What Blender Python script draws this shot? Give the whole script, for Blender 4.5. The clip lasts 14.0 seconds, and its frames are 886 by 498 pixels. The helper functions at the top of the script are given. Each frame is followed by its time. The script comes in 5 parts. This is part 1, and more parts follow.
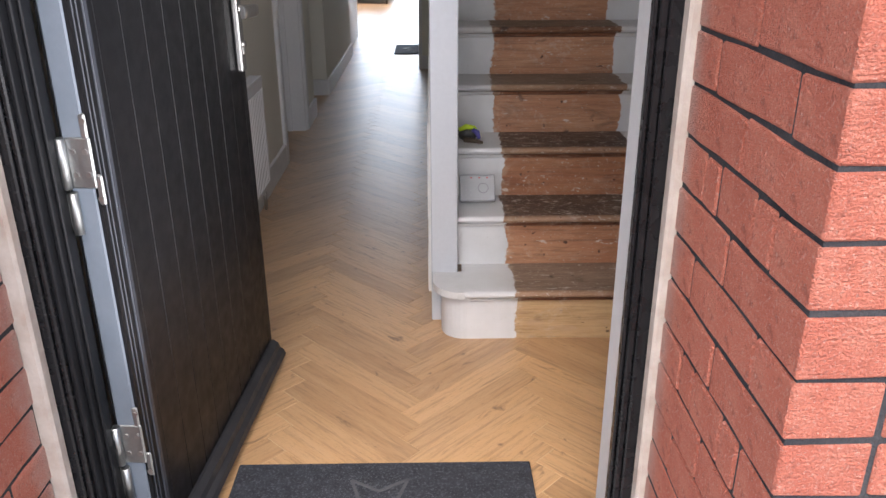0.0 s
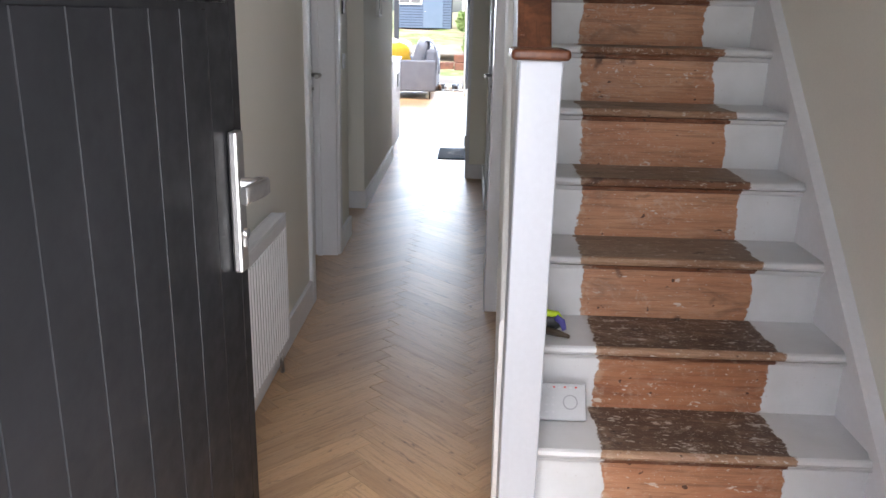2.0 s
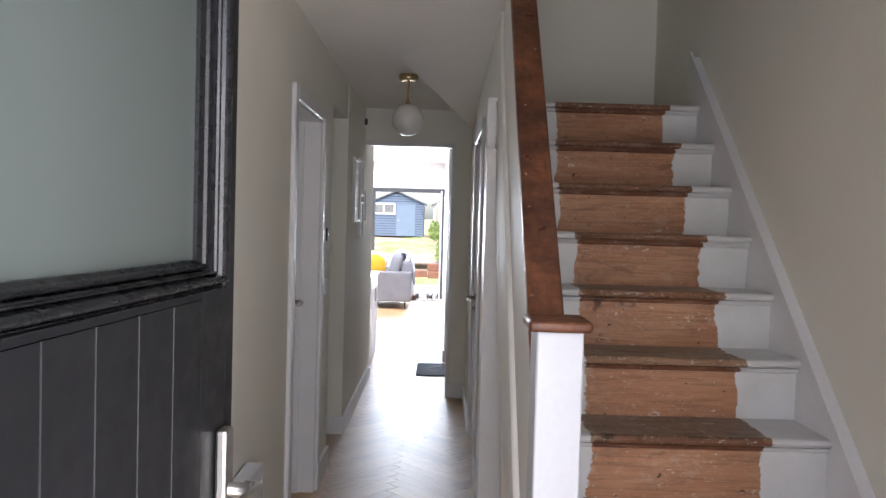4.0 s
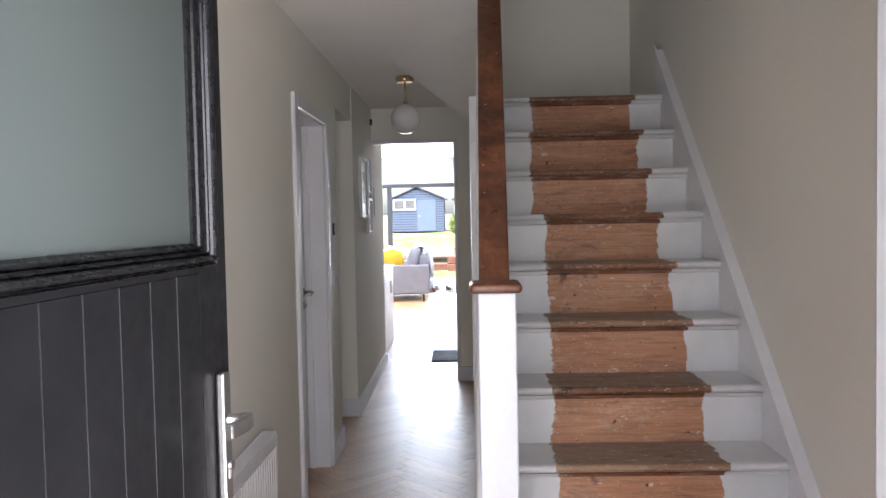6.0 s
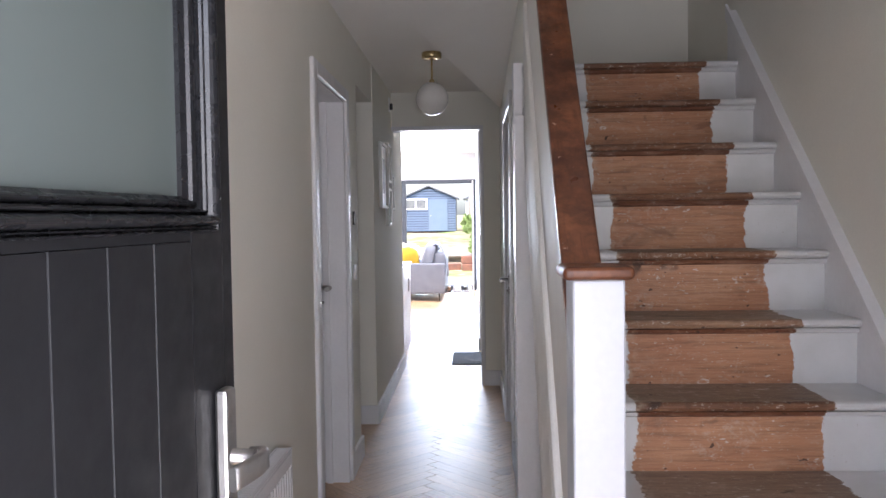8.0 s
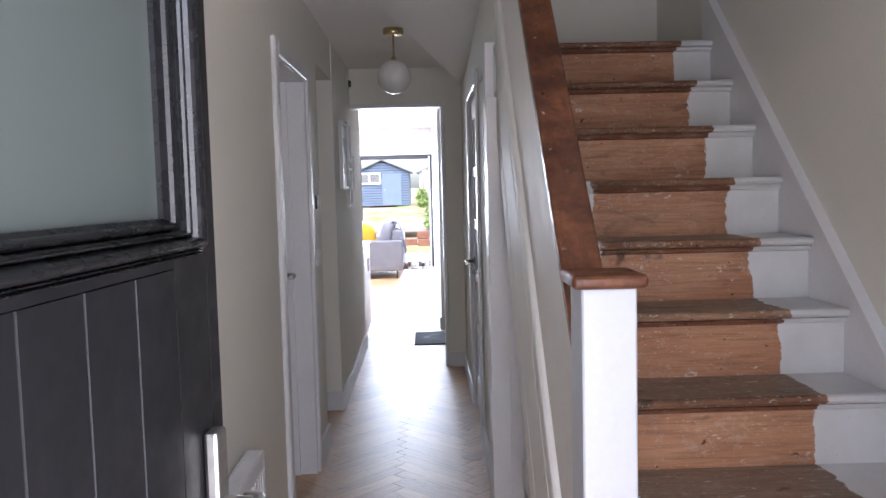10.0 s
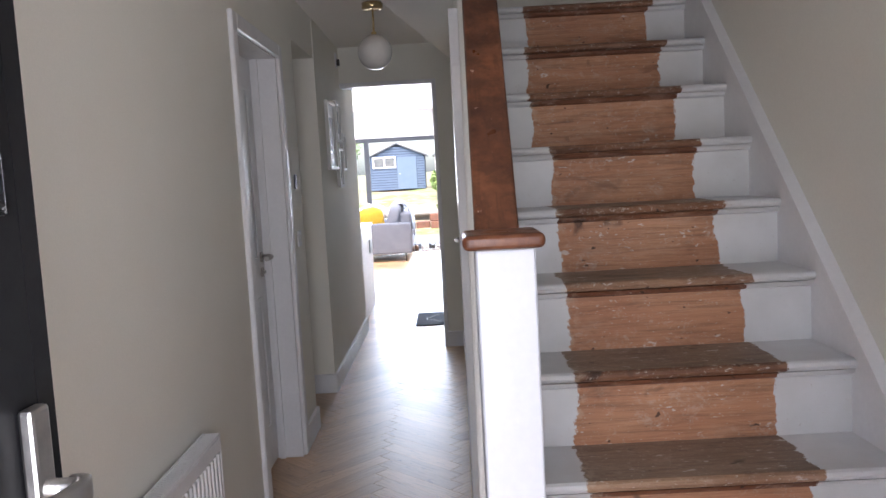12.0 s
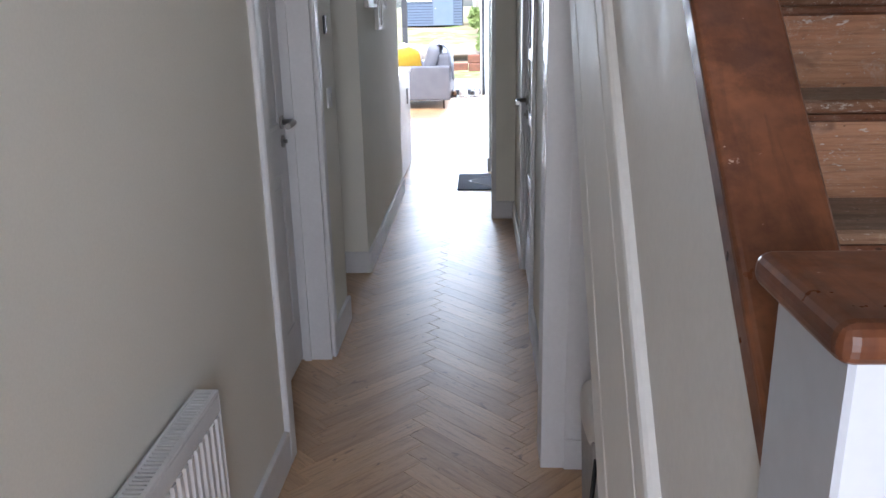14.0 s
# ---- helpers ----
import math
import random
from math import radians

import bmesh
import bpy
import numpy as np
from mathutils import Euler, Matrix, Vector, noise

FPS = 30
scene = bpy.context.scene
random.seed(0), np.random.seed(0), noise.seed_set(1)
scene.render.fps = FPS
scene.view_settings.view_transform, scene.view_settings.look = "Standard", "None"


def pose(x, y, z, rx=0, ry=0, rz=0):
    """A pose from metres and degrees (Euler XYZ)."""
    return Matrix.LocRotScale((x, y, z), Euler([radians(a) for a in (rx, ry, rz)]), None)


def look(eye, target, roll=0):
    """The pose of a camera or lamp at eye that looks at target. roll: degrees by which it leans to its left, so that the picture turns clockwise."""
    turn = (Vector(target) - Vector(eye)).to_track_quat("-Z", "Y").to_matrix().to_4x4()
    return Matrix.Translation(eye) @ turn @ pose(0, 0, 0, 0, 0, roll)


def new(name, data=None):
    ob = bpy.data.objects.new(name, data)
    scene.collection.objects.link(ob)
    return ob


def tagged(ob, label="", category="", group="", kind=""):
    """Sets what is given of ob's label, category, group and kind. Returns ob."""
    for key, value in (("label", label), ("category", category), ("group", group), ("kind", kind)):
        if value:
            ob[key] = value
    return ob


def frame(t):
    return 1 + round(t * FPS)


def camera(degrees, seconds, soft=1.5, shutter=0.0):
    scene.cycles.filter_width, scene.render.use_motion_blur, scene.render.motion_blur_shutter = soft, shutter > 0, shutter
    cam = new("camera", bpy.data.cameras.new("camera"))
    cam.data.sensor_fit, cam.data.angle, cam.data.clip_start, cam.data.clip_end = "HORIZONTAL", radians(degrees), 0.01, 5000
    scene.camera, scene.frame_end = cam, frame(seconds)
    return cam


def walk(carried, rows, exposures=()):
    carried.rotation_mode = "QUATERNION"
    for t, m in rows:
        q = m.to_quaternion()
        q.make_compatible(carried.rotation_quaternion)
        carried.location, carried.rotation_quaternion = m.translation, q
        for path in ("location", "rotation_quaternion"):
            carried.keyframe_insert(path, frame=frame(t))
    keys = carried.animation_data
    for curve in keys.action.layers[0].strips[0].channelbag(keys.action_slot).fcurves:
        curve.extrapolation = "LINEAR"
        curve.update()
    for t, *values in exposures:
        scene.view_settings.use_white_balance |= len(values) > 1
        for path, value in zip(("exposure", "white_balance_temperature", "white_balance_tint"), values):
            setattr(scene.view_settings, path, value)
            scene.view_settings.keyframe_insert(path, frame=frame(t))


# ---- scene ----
cam = camera(58.8, 14.0)
PATH = [
    (0, (1.2, 0.41, 1.276), (1.226, 2.257, 0.511), -0.2),
    (0.5, (1.115, 0.657, 1.236), (1.142, 2.449, 0.347), 0.9),
    (1, (1.122, 0.88, 1.27), (1.147, 2.676, 0.391), 1.6),
    (1.5, (1.156, 1.07, 1.347), (1.124, 2.966, 0.713), 1.5),
    (2, (1.092, 1.205, 1.362), (1.041, 3.121, 0.791), 1.4),
    (2.5, (1.017, 1.301, 1.36), (0.979, 3.215, 0.78), 1.8),
    (3, (1.024, 1.369, 1.377), (1.0, 3.286, 0.809), 2.0),
    (3.5, (1.016, 1.37, 1.38), (1.019, 3.301, 0.859), 2.1),
    (4, (1.007, 1.379, 1.477), (1.016, 3.378, 1.409), 1.6),
    (4.2, (1.009, 1.37, 1.498), (1.022, 3.37, 1.509), 1.5),
    (6.3, (1.175, 1.027, 1.431), (1.115, 3.022, 1.305), -1.3),
    (6.5, (1.168, 1.066, 1.417), (1.103, 3.059, 1.262), -1.1),
    (7, (1.192, 1.266, 1.416), (1.123, 3.257, 1.245), -1.6),
    (7.5, (1.121, 1.383, 1.412), (1.04, 3.381, 1.377), -1.5),
    (7.7, (1.072, 1.445, 1.383), (0.982, 3.443, 1.329), -1.0),
    (9.8, (0.953, 1.625, 1.439), (0.983, 3.62, 1.305), -1.2),
    (10, (0.953, 1.618, 1.439), (0.993, 3.612, 1.289), -1.4),
    (10.5, (0.967, 1.596, 1.451), (1.027, 3.59, 1.322), -1.2),
    (11, (1.008, 1.586, 1.456), (1.077, 3.584, 1.389), -1.3),
    (11.5, (1.073, 1.627, 1.437), (1.138, 3.625, 1.387), -1.8),
    (12, (1.157, 1.701, 1.392), (1.141, 3.692, 1.201), -3.1),
    (12.5, (1.125, 1.843, 1.335), (1.048, 3.793, 0.898), -3.3),
    (13, (0.994, 2.095, 1.406), (0.887, 4.009, 0.835), -2.4),
    (13.5, (1.036, 2.263, 1.474), (0.931, 4.176, 0.898), -1.8),
    (14, (1.014, 2.483, 1.441), (0.915, 4.394, 0.858), -1.2),
]
EXPOSURES = [
    (0, 1.75, 6250, 14), (0.5, 1.9, 6000, 12), (1.0, 2.1, 6000, 12), (1.5, 2.22, 6050, 12), (2.5, 2.44, 6150, 14), (4.2, 2.45, 6250, 15), (6.3, 2.56, 6150, 16),
    (9.8, 2.56, 5950, 18), (10.4, 2.57, 5980, 18), (11, 2.58, 6180, 16), (11.6, 2.56, 6220, 16), (12.4, 2.54, 5850, 17), (14, 2.56, 5800, 14)]
walk(cam, [(t, look(eye, target, roll)) for t, eye, target, roll in PATH], EXPOSURES)

# ---- world and lights ----
world = bpy.data.worlds.new("world")
scene.world = world
world.use_nodes = True
wn = world.node_tree.nodes
sky = wn.new("ShaderNodeTexSky")
sky.sky_type, sky.sun_disc, sky.sun_elevation, sky.sun_rotation = "NISHITA", False, radians(50), radians(195)
sky.air_density, sky.dust_density = 1.0, 3.0
wn["Background"].inputs["Strength"].default_value = 0.11
world.node_tree.links.new(sky.outputs[0], wn["Background"].inputs[0])
sun = new("sun", bpy.data.lights.new("sun", "SUN"))
sun.data.energy, sun.data.angle, sun.data.color = 1.75, radians(60), (1.0, 0.96, 0.9)
sun.matrix_world = look((0, 0, 0), (-0.05, 0.42, -0.88))


def area(name, eye, target, sx, sy, watts, color=(1, 1, 1)):
    d = bpy.data.lights.new(name, "AREA")
    d.shape, d.size, d.size_y, d.energy, d.color = "RECTANGLE", sx, sy, watts, color
    ob = new(name, d)
    ob.matrix_world = look(eye, target)
    return ob


# daylight through the garden doors, the roof lantern and the open front door
area("garden_daylight", (-0.6, 16.36, 1.1), (-0.6, 10.0, -0.9), 3.4, 1.9, 84, (0.86, 0.94, 1.0))
area("lantern_daylight", (-0.45, 13.85, 3.09), (-0.45, 13.85, 0), 2.8, 4.4, 2.5, (0.93, 0.97, 1.0))
porch_light = area("porch_daylight", (1.10, 1.56, 1.25), (0.48, 2.62, 1.68), 0.66, 1.65, 3.3, (0.985, 0.97, 0.965))
porch_light.data.spread = radians(130)
# added fill lamp high in the closed stairwell, where no window stands
area("stairwell_fill", (2.02, 3.3, 3.75), (0.45, 3.7, 0.4), 1.0, 1.1, 0.6, (0.95, 0.97, 1.0))


# ---- materials ----
class Mat:
    def __init__(self, name, rough=0.5, metal=0.0):
        self.m = bpy.data.materials.new(name)
        self.m.use_nodes = True
        self.t = self.m.node_tree
        self.b = self.t.nodes["Principled BSDF"]
        self.b.inputs["Roughness"].default_value = rough
        self.b.inputs["Metallic"].default_value = metal
        self.co = self.t.nodes.new("ShaderNodeTexCoord").outputs["Object"]

    def node(self, kind, **props):
        n = self.t.nodes.new(kind)
        for k, v in props.items():
            if k == "operation":
                n.operation = v
            elif k == "data_type":
                n.data_type = v
            elif k == "blend_type":
                n.blend_type = v
        return n

    def link(self, a, b):
        self.t.links.new(a, b)

    def put(self, sock, v):
        if isinstance(v, (int, float)):
            sock.default_value = v
        elif isinstance(v, tuple):
            sock.default_value = (*v, 1.0)[:4] if sock.type == "RGBA" else v
        else:
            self.link(v, sock)

    def scaled(self, s, co=None, rz=0):
        n = self.node("ShaderNodeMapping")
        n.inputs["Scale"].default_value = s
        n.inputs["Rotation"].default_value = (0, 0, radians(rz))
        self.link(co or self.co, n.inputs["Vector"])
        return n.outputs[0]

    def noise(self, scale, detail=3, rough=0.55, co=None, dist=0.0):
        n = self.node("ShaderNodeTexNoise")
        n.inputs["Scale"].default_value, n.inputs["Detail"].default_value = scale, detail
        n.inputs["Roughness"].default_value, n.inputs["Distortion"].default_value = rough, dist
        self.link(co or self.co, n.inputs["Vector"])
        return n.outputs["Fac"]

    def ramp(self, fac, lo, hi, a=0.0, b=1.0):
        n = self.node("ShaderNodeMapRange")
        n.inputs["From Min"].default_value, n.inputs["From Max"].default_value = lo, hi
        n.inputs["To Min"].default_value, n.inputs["To Max"].default_value = a, b
        self.link(fac, n.inputs["Value"])
        return n.outputs[0]

    def mix(self, fac, a, b, how="MIX"):
        n = self.node("ShaderNodeMix", data_type="RGBA", blend_type=how)
        self.put(n.inputs[0], fac)
        self.put(n.inputs[6], a)
        self.put(n.inputs[7], b)
        return n.outputs[2]

    def math(self, op, a, b=0.0):
        n = self.node("ShaderNodeMath", operation=op)
        self.put(n.inputs[0], a)
        self.put(n.inputs[1], b)
        return n.outputs[0]

    def bump(self, h, strength=0.2, dist=0.002):
        n = self.node("ShaderNodeBump")
        n.inputs["Strength"].default_value, n.inputs["Distance"].default_value = strength, dist
        self.link(h, n.inputs["Height"])
        self.link(n.outputs[0], self.b.inputs["Normal"])

    def color(self, c):
        self.put(self.b.inputs["Base Color"], c)

    def rough(self, r):
        self.put(self.b.inputs["Roughness"], r)


def mottled(name, a, b, rough=0.5, scale=3.0, fine=120.0, bump=0.1, metal=0.0, dist=0.002):
    m = Mat(name, rough, metal)
    big = m.ramp(m.noise(scale, 4), 0.3, 0.7)
    small = m.noise(fine, 3)
    c = m.mix(big, a, b)
    m.color(m.mix(m.ramp(small, 0.3, 0.7, 0.0, 0.25), c, tuple(x * 0.8 for x in a)))
    m.rough(m.ramp(m.noise(scale * 4, 3), 0.3, 0.7, max(0.02, rough - 0.08), min(1, rough + 0.1)))
    m.bump(small, bump, dist)
    return m.m


WALL = mottled("wall_paint", (0.815, 0.795, 0.715), (0.775, 0.755, 0.675), 0.75, 1.2, 180, 0.12)
CEIL = mottled("ceiling_paint", (0.86, 0.84, 0.80), (0.82, 0.80, 0.76), 0.8, 1.0, 160, 0.1)
WHITE = mottled("white_gloss_paint", (0.745, 0.745, 0.755), (0.70, 0.70, 0.71), 0.36, 5.0, 70, 0.06)
KEYPAD = mottled("pale_grey_keypad_plastic", (0.41, 0.42, 0.43), (0.38, 0.39, 0.40), 0.5, 8, 90, 0.04)
INK = mottled("grey_print", (0.24, 0.24, 0.25), (0.28, 0.28, 0.29), 0.5, 8, 90, 0.02)
STAIRPAINT = mottled("worn_stair_paint", (0.64, 0.645, 0.65), (0.56, 0.565, 0.56), 0.42, 7.0, 120, 0.08)
PANEL = mottled("eggshell_panel_paint", (0.75, 0.74, 0.71), (0.71, 0.70, 0.67), 0.6, 2.5, 90, 0.06)
NEWEL = mottled("newel_paint", (0.50, 0.52, 0.55), (0.48, 0.50, 0.53), 0.4, 4.0, 70, 0.05)
BLACK = mottled("black_door_paint", (0.0085, 0.009, 0.010), (0.013, 0.013, 0.0145), 0.42, 6.0, 90, 0.06)
BLACK.node_tree.nodes["Principled BSDF"].inputs["Specular IOR Level"].default_value = 0.22
GLOSSBLACK = mottled("black_gloss_paint", (0.008, 0.0085, 0.0095), (0.012, 0.012, 0.0135), 0.27, 9.0, 45, 0.05)
GLOSSBLACK.node_tree.nodes["Principled BSDF"].inputs["Specular IOR Level"].default_value = 0.36
LINING = mottled("greyed_white_paint", (0.66, 0.675, 0.68), (0.60, 0.615, 0.62), 0.5, 5.0, 60, 0.05)
# the door's black, lightened to put the weather bar's sky sheen into the colour
SHEEN_BLACK = mottled("sky_sheen_black_paint", (0.022, 0.023, 0.026), (0.035, 0.035, 0.038), 0.45, 12, 90, 0.2)
GASKET = mottled("slate_gasket", (0.045, 0.05, 0.062), (0.055, 0.06, 0.072), 0.45, 9, 80, 0.05)
SEAL = mottled("grey_weather_seal", (0.125, 0.15, 0.18), (0.15, 0.175, 0.205), 0.5, 9, 80, 0.05)
STEEL = mottled("brushed_steel", (0.46, 0.45, 0.43), (0.42, 0.41, 0.40), 0.38, 20, 300, 0.05, 1.0)
ZINC = mottled("zinc_plate", (0.42, 0.43, 0.42), (0.34, 0.35, 0.345), 0.42, 30, 200, 0.1, 1.0)
BRASS = mottled("brass", (0.62, 0.47, 0.24), (0.5, 0.38, 0.2), 0.3, 20, 200, 0.05, 1.0)
MORTAR = mottled("dark_mortar", (0.018, 0.019, 0.024), (0.055, 0.053, 0.055), 0.95, 14, 160, 0.8, 0, 0.006)
SEALANT = mottled("cream_sealant", (0.50, 0.45, 0.40), (0.36, 0.29, 0.24), 0.9, 18, 90, 0.5, 0, 0.004)
MATLINE = mottled("grey_mat_line", (0.09, 0.095, 0.1), (0.07, 0.07, 0.075), 0.9, 30, 300, 0.5)
GREYMAT = mottled("grey_mat", (0.07, 0.085, 0.11), (0.09, 0.105, 0.13), 0.9, 20, 300, 0.6)
# pale joints: the highlights on the plank bevels are painted into this colour
SUBFLOOR = mottled("bevel_highlight_joint", (0.62, 0.47, 0.29), (0.68, 0.52, 0.33), 0.8, 9, 60, 0.1)
SOFA = mottled("grey_sofa_cloth", (0.13, 0.14, 0.17), (0.16, 0.17, 0.20), 0.9, 6, 300, 0.5)
YELLOW = mottled("yellow_cloth", (0.52, 0.33, 0.03), (0.46, 0.28, 0.02), 0.9, 8, 250, 0.4)
CREAM = mottled("cream_cloth", (0.66, 0.58, 0.5), (0.6, 0.52, 0.45), 0.9, 8, 250, 0.4)
DARKWOOD = mottled("dark_leg_wood", (0.05, 0.035, 0.025), (0.07, 0.05, 0.03), 0.5, 8, 60, 0.1)
ALU = mottled("anthracite_aluminium", (0.035, 0.042, 0.05), (0.045, 0.05, 0.06), 0.4, 8, 200, 0.05)
SHEDBLUE = mottled("blue_shed_paint", (0.07, 0.105, 0.16), (0.085, 0.12, 0.18), 0.7, 3, 40, 0.2)
# dark blue seen through the board gaps, painted shade below each lap
SHEDSHADE = mottled("shed_lap_shade", (0.02, 0.03, 0.05), (0.03, 0.04, 0.06), 0.8, 3, 40, 0.2)
SHEDDOOR = mottled("blue_shed_door_paint", (0.11, 0.155, 0.22), (0.125, 0.17, 0.235), 0.7, 3, 40, 0.2)
FELT = mottled("roof_felt", (0.12, 0.13, 0.14), (0.16, 0.16, 0.17), 0.9, 4, 60, 0.3)
SLEEPER = mottled("old_sleeper_wood", (0.20, 0.085, 0.05), (0.12, 0.06, 0.045), 0.85, 8, 40, 0.6, 0, 0.01)
FENCE = mottled("pale_fence_wood", (0.42, 0.40, 0.36), (0.34, 0.32, 0.29), 0.85, 5, 40, 0.3)
LIME = mottled("lime_plastic", (0.55, 0.75, 0.02), (0.5, 0.68, 0.02), 0.4, 20, 100, 0.05)
VIOLET = mottled("violet_plastic", (0.08, 0.07, 0.30), (0.1, 0.09, 0.34), 0.4, 20, 100, 0.05)
BLACKPL = mottled("black_plastic", (0.02, 0.02, 0.022), (0.03, 0.03, 0.032), 0.45, 20, 150, 0.1)
PALEPL = mottled("pale_plastic", (0.70, 0.69, 0.66), (0.64, 0.63, 0.60), 0.45, 10, 100, 0.05)
GREYPL = mottled("grey_plastic", (0.45, 0.45, 0.46), (0.4, 0.4, 0.41), 0.5, 10, 100, 0.05)
REDPL = mottled("red_plastic", (0.5, 0.06, 0.05), (0.45, 0.05, 0.04), 0.5, 10, 100, 0.05)
GREENL = mottled("green_leather", (0.012, 0.06, 0.045), (0.02, 0.075, 0.055), 0.55, 10, 200, 0.2)
TAN = mottled("tan_leather", (0.20, 0.11, 0.06), (0.15, 0.085, 0.05), 0.6, 14, 200, 0.3)
DARKART = mottled("dark_print", (0.08, 0.09, 0.10), (0.16, 0.16, 0.15), 0.4, 9, 40, 0.02)
OPAL = mottled("opal_glass", (0.74, 0.72, 0.68), (0.72, 0.70, 0.66), 0.18, 5, 60, 0.0)

m = Mat("black_mat", 0.85)
c = m.mix(m.ramp(m.noise(30, 4), 0.35, 0.65), (0.020, 0.023, 0.030), (0.036, 0.040, 0.050))
specks = m.noise(150, 4, 0.75)
m.color(m.mix(m.ramp(specks, 0.52, 0.66, 0, 0.8), c, (0.12, 0.125, 0.14)))
m.bump(specks, 1.0, 0.006)
RUBBER = m.m

m = Mat("porch_brick", 0.85)
rnd = m.node("ShaderNodeObjectInfo").outputs["Random"]
c = m.mix(rnd, (0.70, 0.205, 0.128), (0.60, 0.158, 0.097))
c = m.mix(m.ramp(m.noise(16, 5, 0.65), 0.40, 0.75), c, (0.70, 0.25, 0.165))
c = m.mix(m.ramp(m.noise(70, 3), 0.3, 0.42, 0.5, 0), c, (0.34, 0.085, 0.055))
c = m.mix(m.ramp(m.noise(230, 5, 0.8), 0.55, 0.64, 0, 0.6), c, (0.80, 0.52, 0.43))
geo = m.node("ShaderNodeSeparateXYZ")
m.link(m.node("ShaderNodeNewGeometry").outputs["Position"], geo.inputs[0])
dusty = m.ramp(m.math("ADD", geo.outputs[1], m.math("MULTIPLY", m.noise(30, 4, 0.7), 0.07)), 1.545, 1.635, 0, 0.75)
m.color(m.mix(dusty, c, (0.62, 0.53, 0.47)))
crease = m.noise(1.0, 5, 0.65, m.scaled((45, 45, 190)), 1.5)
m.bump(m.math("ADD", crease, m.noise(320, 2)), 1.0, 0.015)
BRICK = m.m

def oak(name, joined):
    """Oak planks, each with its own tone: loose ones by object, joined ones by island."""
    m = Mat(name, 0.36)
    inf = m.node("ShaderNodeNewGeometry").outputs["Random Per Island"] if joined else m.node("ShaderNodeObjectInfo").outputs["Random"]
    oc = m.node("ShaderNodeVectorMath", operation="ADD")
    sh = m.node("ShaderNodeCombineXYZ")
    m.link(m.math("MULTIPLY", inf, 37.0), sh.inputs[0])
    m.link(m.math("MULTIPLY", inf, 91.0), sh.inputs[1])
    m.link(m.co, oc.inputs[0])
    m.link(sh.outputs[0], oc.inputs[1])
    grain = m.noise(1.0, 7, 0.68, m.scaled((5, 95, 20), oc.outputs[0]), 0.7)
    streak = m.noise(1.0, 4, 0.6, m.scaled((2.2, 22, 5), oc.outputs[0]), 1.6)
    c = m.mix(inf, (0.61, 0.37, 0.178), (0.40, 0.232, 0.106))
    c = m.mix(m.ramp(streak, 0.40, 0.72, 0, 0.55), c, (0.58, 0.385, 0.21))
    c = m.mix(m.ramp(grain, 0.50, 0.70, 0, 0.7), c, (0.21, 0.115, 0.055))
    pores = m.noise(1.0, 3, 0.7, m.scaled((40, 420, 90), oc.outputs[0]))
    c = m.mix(m.ramp(pores, 0.56, 0.68, 0, 0.5), c, (0.22, 0.12, 0.055))
    knots = m.noise(1.0, 3, 0.6, m.scaled((11, 24, 11), oc.outputs[0]), 1.0)
    m.color(m.mix(m.ramp(knots, 0.64, 0.74, 0, 0.85), c, (0.14, 0.07, 0.032)))
    m.b.inputs["Specular IOR Level"].default_value = 0.5
    m.b.inputs["Coat Weight"].default_value = 0.95
    m.b.inputs["Coat Roughness"].default_value = 0.43
    m.rough(m.ramp(grain, 0.3, 0.7, 0.38, 0.52))
    m.bump(m.math("ADD", grain, pores), 0.16, 0.0015)
    return m.m


OAK, OAK_FAR = oak("oak_plank", False), oak("oak_plank_joined", True)


